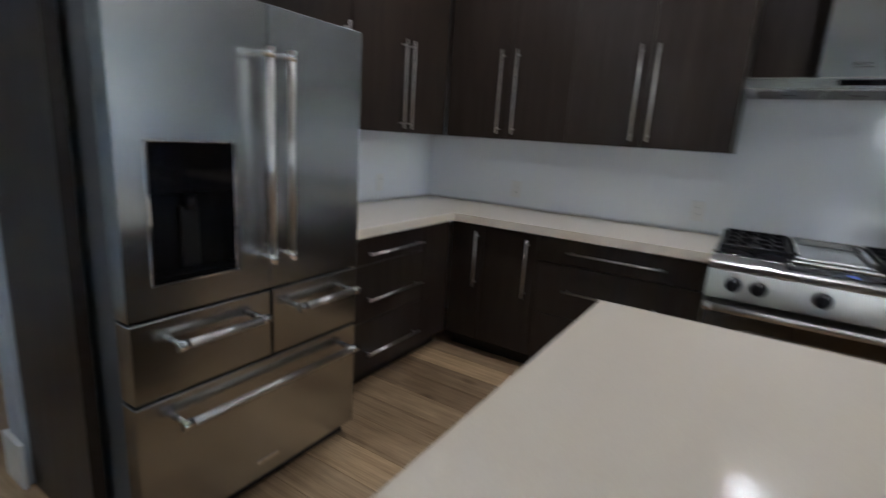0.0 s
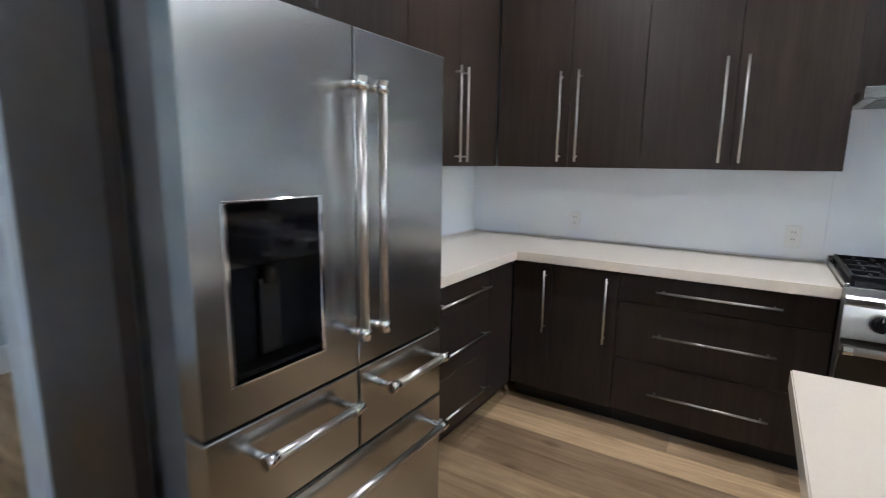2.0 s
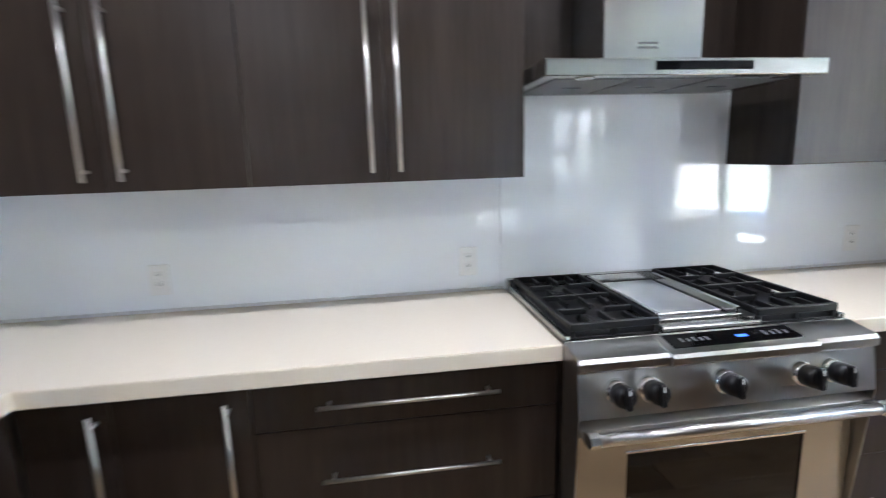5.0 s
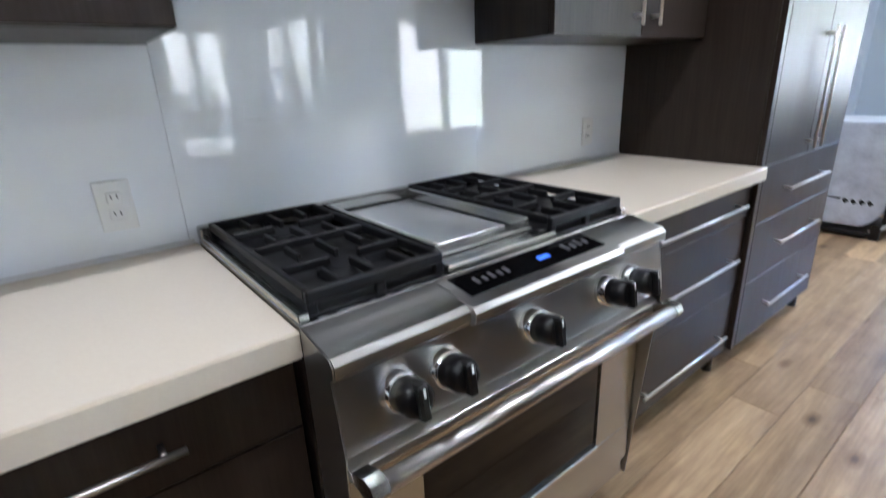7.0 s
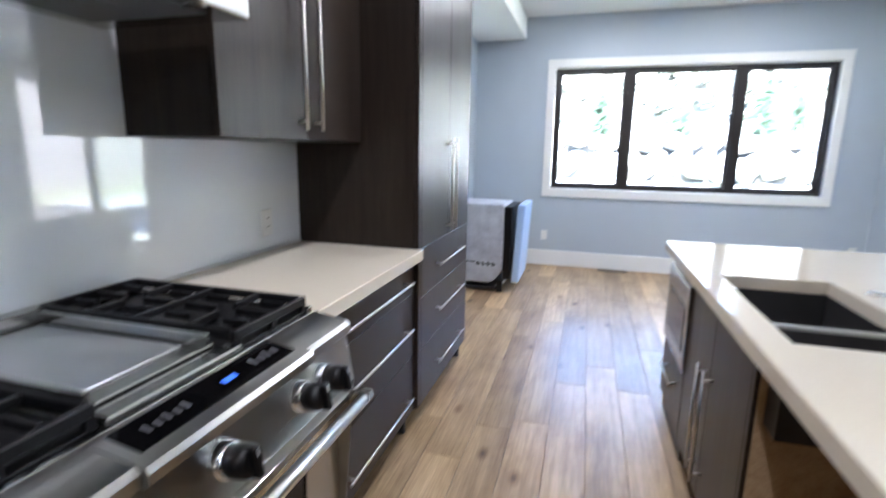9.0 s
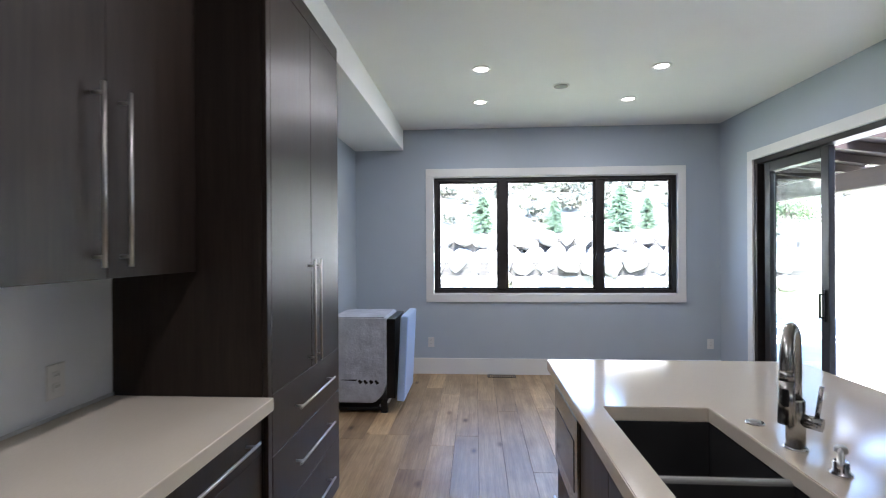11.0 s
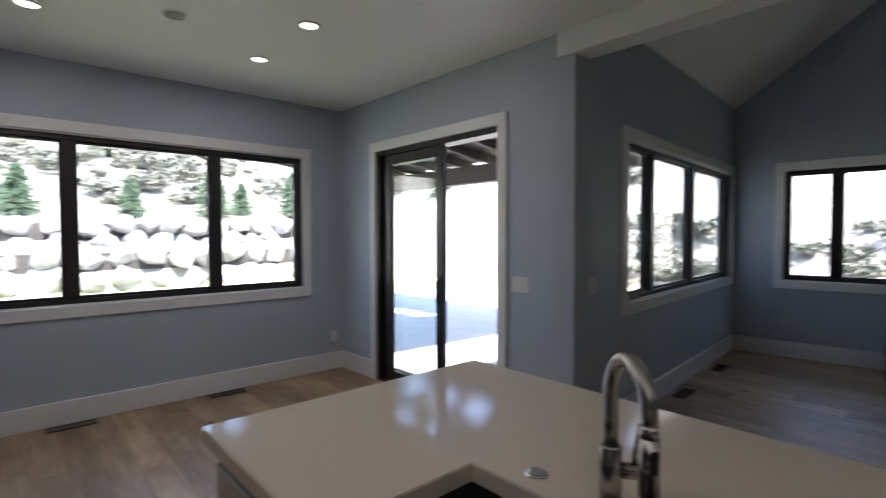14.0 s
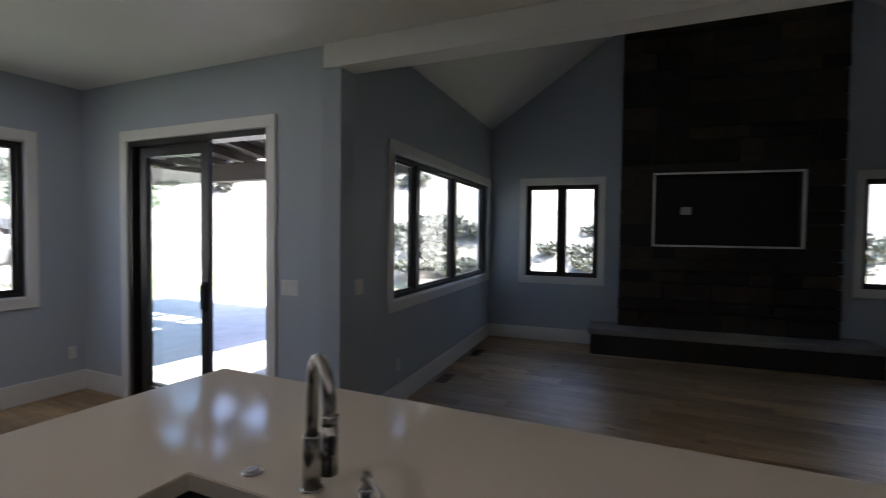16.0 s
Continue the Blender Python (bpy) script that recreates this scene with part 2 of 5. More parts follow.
def turned(profile, sides=24, axis=None):
    """A lathe shape from (radius, height) pairs round z."""
    bm = bmesh.new()
    rings = [[bm.verts.new((r * math.cos(2 * math.pi * k / sides), r * math.sin(2 * math.pi * k / sides), z)) for k in range(sides)] for r, z in profile]
    for lower, upper in zip(rings, rings[1:]):
        for k in range(sides):
            f = bm.faces.new((lower[k], lower[(k + 1) % sides], upper[(k + 1) % sides], upper[k]))
            f.smooth = True
    bm.faces.new(rings[0][::-1])
    bm.faces.new(rings[-1])
    if axis is not None:
        bmesh.ops.transform(bm, matrix=axis, verts=bm.verts)
    return bm


def prism(points, y0, y1, axis="y"):
    """A polygon in two axes, drawn out along the third."""
    bm = bmesh.new()
    def at(a, b, c):
        return {"y": (a, c, b), "x": (c, a, b), "z": (a, b, c)}[axis]
    low = [bm.verts.new(at(a, b, y0)) for a, b in points]
    high = [bm.verts.new(at(a, b, y1)) for a, b in points]
    bm.faces.new(low)
    bm.faces.new(high[::-1])
    n = len(points)
    for k in range(n):
        bm.faces.new((low[k], high[k], high[(k + 1) % n], low[(k + 1) % n]))
    bmesh.ops.recalc_face_normals(bm, faces=bm.faces)
    return bm


def tube(points, r, sides=12):
    bm = bmesh.new()
    pts = [Vector(p) for p in points]
    rings = []
    for k, p in enumerate(pts):
        d = (pts[min(k + 1, len(pts) - 1)] - pts[max(k - 1, 0)]).normalized()
        q = d.to_track_quat("Z", "Y")
        rings.append([bm.verts.new(p + q @ Vector((r * math.cos(2 * math.pi * j / sides), r * math.sin(2 * math.pi * j / sides), 0))) for j in range(sides)])
    for lower, upper in zip(rings, rings[1:]):
        best = min(range(sides), key=lambda s: (lower[0].co - upper[s].co).length)
        for j in range(sides):
            f = bm.faces.new((lower[j], lower[(j + 1) % sides], upper[(j + 1 + best) % sides], upper[(j + best) % sides]))
            f.smooth = True
    bm.faces.new(rings[0][::-1])
    bm.faces.new(rings[-1])
    bmesh.ops.recalc_face_normals(bm, faces=bm.faces)
    return bm


def meshed(name, bm, mat):
    me = bpy.data.meshes.new(name)
    bm.to_mesh(me)
    bm.free()
    me.materials.append(mat)
    return me


def plate(xs, ys, holes, z0, z1, edge=0.003):
    """A level slab over the grid xs by ys without the cells in holes, its edges eased."""
    bm = bmesh.new()
    grid = [[bm.verts.new((x, y, z0)) for x in xs] for y in ys]
    faces = [bm.faces.new((grid[j][k], grid[j][k + 1], grid[j + 1][k + 1], grid[j + 1][k]))
             for j in range(len(ys) - 1) for k in range(len(xs) - 1) if (k, j) not in holes]
    moved = bmesh.ops.extrude_face_region(bm, geom=faces, use_keep_orig=True)
    bmesh.ops.translate(bm, vec=(0, 0, z1 - z0), verts=[g for g in moved["geom"] if isinstance(g, bmesh.types.BMVert)])
    bmesh.ops.recalc_face_normals(bm, faces=bm.faces)
    sharp = [e for e in bm.edges if len(e.link_faces) == 2 and e.calc_face_angle() > 0.5]
    bmesh.ops.bevel(bm, geom=sharp, offset=edge, segments=2, affect="EDGES")
    return bm


def part(name, bm, mat, parent, label=""):
    ob = new(name, meshed(name, bm, mat))
    ob.parent = parent
    return tagged(ob, label)


def thing(name, m, label, category, group="", kind=""):
    ob = new(name)
    ob.empty_display_size = 0.1
    ob.matrix_basis = m
    return tagged(ob, label, category, group, kind)


def solid(name, bm, mat, label, category, m=None, kind="", group=""):
    ob = new(name, meshed(name, bm, mat))
    if m is not None:
        ob.matrix_basis = m
    return tagged(ob, label, category, group, kind)


def structure(name, bm, mat, m=None, label="", category=""):
    return solid(name, bm, mat, label, category, m, "structure")


def wall(u0, u1, depth0, depth1, z0, z1, openings=(), axis="x"):
    """A wall along x (or y) from depth0 to depth1 in the other axis; openings (u0, u1, z0, z1) go right through."""
    us = sorted({u0, u1, *(o[0] for o in openings), *(o[1] for o in openings)})
    zs = sorted({z0, z1, *(o[2] for o in openings), *(o[3] for o in openings)})
    bm = bmesh.new()
    def corner(u, z):
        return bm.verts.new((u, depth0, z) if axis == "x" else (depth0, u, z))
    grid = [[corner(u, z) for u in us] for z in zs]
    faces = []
    for j in range(len(zs) - 1):
        for k in range(len(us) - 1):
            u, z = (us[k] + us[k + 1]) / 2, (zs[j] + zs[j + 1]) / 2
            if not any(a < u < b and c < z < d for a, b, c, d in openings):
                faces.append(bm.faces.new((grid[j][k], grid[j][k + 1], grid[j + 1][k + 1], grid[j + 1][k])))
    moved = bmesh.ops.extrude_face_region(bm, geom=faces, use_keep_orig=True)
    shift = (0, depth1 - depth0, 0) if axis == "x" else (depth1 - depth0, 0, 0)
    bmesh.ops.translate(bm, vec=shift, verts=[g for g in moved["geom"] if isinstance(g, bmesh.types.BMVert)])
    bmesh.ops.recalc_face_normals(bm, faces=bm.faces)
    loose = [v for v in bm.verts if not v.link_faces]
    bmesh.ops.delete(bm, geom=loose, context="VERTS")
    return bm


# ---- large structure ----
CEILING, SOFFIT, EAST, PATIO = 2.86, 2.62, 7.90, -4.17
CORNER = (4.89, PATIO)
G = pose(*CORNER, 0, 0, 0, 5)  # the great room stands five degrees askew; its corner is its origin
ROOM_W, ROOM_D, EAVE, RISE = 6.3, 4.19, 3.08, 0.70

structure("wall_north", wall(-2.62, EAST + 0.16, 0.0, 0.16, 0, CEILING), WALL, label="blue-grey painted kitchen wall behind the cabinets", category="wall")
structure("wall_east", wall(PATIO - 0.16, 0.0, EAST, EAST + 0.16, 0, CEILING, [(-3.71, -0.915, 0.925, 2.31)], "y"), WALL, label="blue-grey painted wall with the wide window", category="wall")
structure("wall_patio", wall(CORNER[0], EAST, PATIO - 0.16, PATIO, 0, CEILING, [(5.56, 7.23, 0.0, 2.325)]), WALL, label="blue-grey painted wall with the sliding door", category="wall")
structure("wall_west", wall(-1.72, 0.0, -0.12, 0.0, 0, CEILING, (), "y"), WALL, label="blue-grey painted wall behind the refrigerator", category="wall")
structure("wall_west_end", slab(-0.005, 0.125, -2.72, -1.721, 0, CEILING, 0.006), WALL, label="blue-grey painted wall end beside the refrigerator panel", category="wall")
structure("wall_hall_west", wall(-7.6, 0.0, -3.5, -3.34, 0, 5.0, (), "y"), TAN, label="tan painted wall behind the stairs, darkened for shade", category="wall")
# the opening is added, out of view, to let daylight into the hall
structure("wall_hall_south", wall(-3.34, -0.9, -7.6, -7.44, 0, 5.0, [(-3.0, -1.24, 0.4, 2.7)]), WALL, label="plain painted hall wall", category="wall")
structure("wall_hall_side", wall(-3.34, -0.16, 0.0, 0.16, CEILING, 5.0), WALL, label="plain painted upper stair wall", category="wall")
structure("ceiling", slab(-0.16, EAST + 0.16, PATIO - 0.16, 0.16, CEILING, CEILING + 0.15), CEIL, label="smooth white painted kitchen ceiling", category="ceiling")
structure("ceiling_hall", slab(-3.5, -0.16, -7.6, 0.16, 5.0, 5.15), CEIL, label="smooth white painted stairwell ceiling", category="ceiling")
structure("wall_stairwell_east", slab(-0.16, 0.0, PATIO - 0.16, 0.16, CEILING + 0.15, 5.0), WALL, label="plain painted upper stairwell wall", category="wall")
structure("soffit", slab(0.0, EAST, -0.57, 0.0, SOFFIT, CEILING), CEIL, label="white painted soffit over the cabinets", category="soffit")

# header between kitchen and great room, above it the gable of the vault
structure("beam_header", slab(-0.16, 5.02, PATIO - 0.17, PATIO + 0.03, 2.69, CEILING, 0.004), CEIL, label="white painted header beam over the wide opening", category="beam")

# great room
top = EAVE + RISE * ROOM_W / 2
structure("wall_great_east", wall(-ROOM_D, 0.0, 0.0, 0.16, 0, EAVE, [(-4.06, -0.84, 0.94, 2.25)], "y"), WALL, G, "blue-grey painted great room wall with three windows", "wall")
structure("wall_great_south", joined(wall(-ROOM_W, 0.0, -ROOM_D - 0.16, -ROOM_D, 0, EAVE, [(-1.56, -0.535, 0.915, 2.265), (-5.58, -4.555, 0.915, 2.265)]),
          prism([(-ROOM_W, EAVE), (0, EAVE), (-ROOM_W / 2, top)], -ROOM_D - 0.16, -ROOM_D)), WALL, G, "blue-grey painted gable wall behind the fireplace", "wall")
structure("wall_great_west", wall(-ROOM_D, 1.2, -ROOM_W - 0.16, -ROOM_W, 0, EAVE, (), "y"), WALL, G, "plain painted great room wall", "wall")
structure("wall_great_north", prism([(-ROOM_W - 0.1, 2.90), (0.1, 2.90), (0.1, EAVE), (-ROOM_W / 2, top), (-ROOM_W - 0.1, EAVE)], 0.0, 0.12), WALL, G @ pose(0, 1.18, 0), "painted gable over the kitchen opening", "wall")
for sign in (1, -1):
    mid = -ROOM_W / 2
    for reach, y0, y1 in ((0.45, -ROOM_D - 0.9, -0.17), (0.02, -0.17, 1.3)):
        a = (mid + sign * (ROOM_W / 2 + reach), EAVE - reach * RISE)
        structure("ceiling_vault", prism([a, (mid, top), (mid, top + 0.15), (a[0], a[1] + 0.15)], y0, y1), CEIL, G, "white painted sloping vault ceiling", "ceiling")

# baseboards
BB = 0.185


def baseboard(name, bm, m=None):
    structure(name, bm, TRIM, m, "tall flat white painted baseboard", "baseboard")


baseboard("baseboard", slab(EAST - 0.018, EAST, PATIO, 0, 0, BB, 0.003))
baseboard("baseboard", slab(7.315, EAST - 0.02, PATIO, PATIO + 0.018, 0, BB, 0.003))
baseboard("baseboard", slab(CORNER[0], 5.472, PATIO, PATIO + 0.018, 0, BB, 0.003))
baseboard("baseboard", slab(4.93, EAST - 0.02, -0.018, 0, 0, BB, 0.003))
baseboard("baseboard", slab(-0.018, 0, -ROOM_D, -0.002, 0, BB, 0.003), G)
baseboard("baseboard", slab(-1.85, -0.02, -ROOM_D, -ROOM_D + 0.018, 0, BB, 0.003), G)
baseboard("baseboard", slab(-ROOM_W, -4.64, -ROOM_D, -ROOM_D + 0.018, 0, BB, 0.003), G)
baseboard("baseboard", slab(-0.023, 0.14, -2.738, -2.72, 0, BB, 0.003))
baseboard("baseboard", slab(-0.023, -0.005, -2.72, -1.75, 0, BB, 0.003))


# ---- windows and sliding door ----
def window(name, m, width, height, sill, splits, label, wall_depth=0.16, casing=0.092):
    """Local: x along the wall, y outwards from the room's face, z up; the casing's outer size is width by height."""
    w = thing(name, m @ pose(0, 0, sill), label, "window", kind="structure")
    c = casing
    for bm in (slab(0, width, -0.02, 0, height - c, height, 0.002), slab(0, width, -0.02, 0, 0, c, 0.002),
               slab(0, c, -0.02, 0, c, height - c, 0.002), slab(width - c, width, -0.02, 0, c, height - c, 0.002)):
        part("casing", bm, TRIM, w, "white painted flat casing")
    a, b, lo, hi = c, width - c, c, height - c
    f = 0.05
    for bm in (slab(a, b, 0.03, 0.13, hi - f, hi, 0.003), slab(a, b, 0.03, 0.13, lo, lo + f, 0.003),
               slab(a, a + f, 0.03, 0.13, lo + f, hi - f, 0.003), slab(b - f, b, 0.03, 0.13, lo + f, hi - f, 0.003)):
        part("window_frame", bm, BRONZE, w, "dark bronze metal frame")
    for bm in (slab(a, b, 0.0, 0.03, lo - 0.001, lo + 0.012), slab(a, b, 0.0, 0.03, hi - 0.012, hi + 0.001)):
        part("jamb", bm, TRIM, w, "white painted jamb")
    edges = [a + f]
    for s in splits:
        x = a + s * (b - a)
        part("mullion", slab(x - 0.045, x + 0.045, 0.03, 0.13, lo + f, hi - f, 0.003), BRONZE, w, "dark bronze mullion")
        edges += [x - 0.045, x + 0.045]
    edges.append(b - f)
    for x0, x1 in zip(edges[::2], edges[1::2]):
        sash = 0.022
        for bm in (slab(x0, x1, 0.06, 0.10, lo + f, lo + f + sash, 0.002), slab(x0, x1, 0.06, 0.10, hi - f - sash, hi - f, 0.002),
                   slab(x0, x0 + sash, 0.06, 0.10, lo + f + sash, hi - f - sash, 0.002), slab(x1 - sash, x1, 0.06, 0.10, lo + f + sash, hi - f - sash, 0.002)):
            part("sash", bm, BRONZE, w)
        pane = part("pane", slab(x0 + sash, x1 - sash, 0.077, 0.083, lo + f + sash, hi - f - sash), GLASS, w, "clear glass pane")
        pane.visible_shadow = False
    return w


window("window_1", pose(EAST, -0.835, 0, 0, 0, -90), 2.955, 1.553, 0.84, (0.29, 0.69), "wide three-light window with dark frame and white casing")
window("window_2", G @ pose(0, -0.75, 0, 0, 0, -90), 3.40, 1.49, 0.85, (0.2, 0.56), "three-light great room window with dark frame")
window("window_3", G @ pose(-0.45, -ROOM_D, 0, 0, 0, 180), 1.195, 1.52, 0.83, (0.5,), "two-light window beside the fireplace, white casing")
# added window, never in view; brightens the hall and stairs
window("window_unseen", pose(-1.16, -7.44, 0, 0, 0, 180), 1.92, 2.46, 0.32, (0.5,), "added unseen hall window that lets in daylight")
window("window_4", G @ pose(-4.47, -ROOM_D, 0, 0, 0, 180), 1.195, 1.52, 0.83, (0.5,), "two-light window beside the fireplace, white casing")


def sliding_door():
    d = thing("door_1", pose(7.313, PATIO, 0, 0, 0, 180), "open dark-framed sliding glass patio door with white casing", "sliding door", kind="structure")
    W, H, c = 1.84, 2.42, 0.092
    for bm in (slab(0, W, -0.02, 0, H - c, H, 0.002), slab(0, c, -0.02, 0, 0, H - c, 0.002), slab(W - c, W, -0.02, 0, 0, H - c, 0.002)):
        part("casing", bm, TRIM, d, "white painted flat casing")
    a, b, hi = c, W - c, H - c
    for bm in (slab(a, b, 0.0, 0.15, hi - 0.05, hi, 0.003), slab(a, a + 0.05, 0.0, 0.15, 0.025, hi - 0.05, 0.003), slab(b - 0.025, b, 0.03, 0.15, 0.025, hi - 0.05, 0.003), slab(a, b, 0.0, 0.16, 0.002, 0.025, 0.003)):
        part("door_frame", bm, BRONZE, d, "dark bronze door frame")
    mid = a + 0.93
    for y in (0.09, 0.035):
        x0, x1 = (a + 0.05, mid - 0.02) if y > 0.05 else (a + 0.11, mid + 0.05)
        panel = part("door_panel", joined(slab(x0, x0 + 0.09, y, y + 0.045, 0.03, hi - 0.055, 0.003), slab(x1 - 0.09, x1, y, y + 0.045, 0.03, hi - 0.055, 0.003),
                     slab(x0 + 0.09, x1 - 0.09, y, y + 0.045, 0.03, 0.13, 0.003), slab(x0 + 0.09, x1 - 0.09, y, y + 0.045, hi - 0.145, hi - 0.055, 0.003)), BRONZE, d, "dark bronze glazed panel")
        pane = part("pane", slab(x0 + 0.09, x1 - 0.09, y + 0.02, y + 0.026, 0.13, hi - 0.145), GLASS, panel, "clear glass pane")
        pane.visible_shadow = False
    part("door_handle", joined(slab(mid - 0.015, mid + 0.025, 0.022, 0.035, 0.86, 1.12, 0.004), slab(mid - 0.005, mid + 0.015, -0.012, 0.0, 0.89, 1.09, 0.004), slab(mid - 0.005, mid + 0.015, -0.002, 0.03, 0.89, 0.905), slab(mid - 0.005, mid + 0.015, -0.002, 0.03, 1.075, 1.09)), BLACK, d, "dark pull handle")


sliding_door()


# ---- kitchen cabinets ----
def bar_handle(cab, a, b, y=-0.034, r=0.006):
    """A straight bar between two points (u, z) in front of a door."""
    (u0, z0), (u1, z1) = a, b
    d = Vector((u1 - u0, 0, z1 - z0)).normalized() * 0.03
    p, q = Vector((u0, y, z0)), Vector((u1, y, z1))
    part("handle", joined(rod(p, q, r), rod(p + d, p + d + Vector((0, -y, 0)), r * 0.85, 10), rod(q - d, q - d + Vector((0, -y, 0)), r * 0.85, 10)), NICKEL, cab, "satin nickel bar handle")


def cabinet(name, m, width, depth, z0, z1, fronts, label, group="", toe=True, feet=(), body_top=None, category="cabinet"):
    """Local: x along the front, the front faces -y at y = 0, z up. fronts: (u0, u1, z0, z1, kind, handle or None)."""
    c = thing(name, m, label, category, group)
    low = z0 + (0.10 if toe else 0.0)
    part("body", slab(0.001, width - 0.001, 0.021, depth, low, body_top or z1), DARKWOOD, c)
    if toe:
        part("toe_kick", slab(0.002, width - 0.002, 0.085, depth, z0, low), BLACK, c, "recessed black toe kick")
    for u in feet:
        part("foot", rod((u, 0.05, z0), (u, 0.05, low), 0.022, 12), BLACK, c, "black plastic levelling foot")
    for u0, u1, a, b, kind, grip in fronts:
        ob = part(kind, slab(u0 + 0.0015, u1 - 0.0015, 0.0, 0.02, a + 0.0015, b - 0.0015, 0.0012), DARKWOOD, c)
        if grip:
            h0, h1 = grip
            bar_handle(ob, h0, h1)
    return c


def drawers(u0, u1, h0, h1, tops=(0.85, 0.705, 0.395, 0.105), grips=(0.78, 0.555, 0.245)):
    return [(u0, u1, b, a, "drawer_front", ((h0, z), (h1, z))) for a, b, z in zip(tops, tops[1:], grips)]


BASE = "base cabinets along the walls"
UPPER = "wall cabinets over the counter"
F = -0.605  # front plane of the base cabinets
cabinet("corner_cabinet", pose(0.61, F, 0), 0.59, 0.60, 0, 0.858,
        [(0, 0.232, 0.105, 0.85, "door", ((0.196, 0.46), (0.196, 0.815))), (0.232, 0.59, 0.105, 0.85, "door", ((0.532, 0.46), (0.532, 0.815)))],
        "dark-stained corner base cabinet with two doors", BASE)
cabinet("drawer_cabinet", pose(1.20, F, 0), 0.885, 0.60, 0, 0.858, drawers(0, 0.885, 0.183, 0.70), "dark-stained base cabinet with three wide drawers", BASE)
cabinet("drawer_cabinet", pose(3.013, F, 0), 0.945, 0.60, 0, 0.858, drawers(0.0, 0.945, 0.215, 0.85, grips=(0.775, 0.555, 0.215)), "dark-stained base cabinet with three wide drawers beside the range", BASE, feet=(0.905,))
cabinet("drawer_cabinet", pose(0.605, -1.70, 0, 0, 0, 90), 0.80, 0.60, 0, 0.858, drawers(0, 0.80, 0.28, 0.75, grips=(0.765, 0.52, 0.215)), "dark-stained base cabinet with three drawers beside the refrigerator", BASE)
cabinet("corner_filler_cabinet", pose(0.605, -0.90, 0, 0, 0, 90), 0.295, 0.60, 0, 0.858, [(0, 0.29, 0.105, 0.85, "panel", None)], "dark-stained corner base cabinet with a plain front", BASE)

UP, UT = 1.378, SOFFIT - 0.003
cabinet("wall_cabinet", pose(0.355, -0.35, 0), 0.845, 0.348, UP, UT,
        [(0, 0.447, UP, UT, "door", ((0.397, 1.41), (0.397, 1.91))), (0.447, 0.845, UP, UT, "door", ((0.50, 1.41), (0.50, 1.91)))],
        "tall dark-stained wall cabinet with two doors", UPPER, toe=False)
cabinet("wall_cabinet", pose(1.20, -0.35, 0), 0.865, 0.348, UP, UT,
        [(0, 0.42, UP, UT, "door", ((0.372, 1.41), (0.372, 1.91))), (0.42, 0.865, UP, UT, "door", ((0.459, 1.41), (0.459, 1.91)))],
        "tall dark-stained wall cabinet with two doors beside the hood", UPPER, toe=False)
cabinet("wall_cabinet", pose(3.05, -0.35, 0), 0.914, 0.348, 1.385, UT,
        [(0, 0.457, 1.385, UT, "door", ((0.405, 1.42), (0.405, 1.94))), (0.457, 0.914, 1.385, UT, "door", ((0.512, 1.42), (0.512, 1.94)))],
        "tall dark-stained wall cabinet with two doors beside the pantry", UPPER, toe=False)
cabinet("wall_cabinet", pose(0.35, -1.28, 0, 0, 0, 90), 0.92, 0.348, UP, UT,
        [(0, 0.46, UP, UT, "door", ((0.423, 1.40), (0.423, 1.90))), (0.46, 0.92, UP, UT, "door", ((0.499, 1.40), (0.499, 1.90)))],
        "tall dark-stained wall cabinet with two doors beside the refrigerator", UPPER, toe=False)
cabinet("wall_cabinet", pose(0.35, -1.695, 0, 0, 0, 90), 0.412, 0.348, UP, UT,
        [(0, 0.412, UP, UT, "door", ((0.365, 1.40), (0.365, 1.90)))], "narrow dark-stained wall cabinet with one door", UPPER, toe=False)
cabinet("over_fridge_cabinet", pose(0.62, -2.66, 0, 0, 0, 90), 0.963, 0.618, 1.79, UT,
        [(0, 0.48, 1.79, UT, "door", ((0.43, 1.82), (0.43, 2.12))), (0.48, 0.963, 1.79, UT, "door", ((0.53, 1.82), (0.53, 2.12)))],
        "deep dark-stained cabinet above the refrigerator", toe=False)
solid("fridge_side_panel", slab(0.127, 0.632, -2.70, -2.662, 0.0, UT, 0.002), DARKWOOD, "tall dark-stained panel beside the refrigerator", "panel")
cabinet("pantry_cabinet", pose(3.965, -0.625, 0), 0.965, 0.62, 0, UT,
        drawers(0.04, 0.965, 0.26, 0.77, (0.905, 0.665, 0.40, 0.105), (0.785, 0.545, 0.25)) +
        [(0.04, 0.502, 0.905, 2.54, "door", ((0.458, 0.93), (0.458, 1.42))), (0.502, 0.965, 0.905, 2.54, "door", ((0.546, 0.93), (0.546, 1.42))), (0.0, 0.04, 0.105, 2.54, "stile", None), (0.0, 0.965, 2.54, UT, "crown_panel", None)],
        "tall dark-stained pantry cabinet with doors and drawers", feet=(0.925,))
solid("hood_back_panel", slab(2.068, 3.048, -0.02, -0.002, 1.722, UT, 0.001), DARKWOOD, "dark-stained panel behind the range hood", "panel")

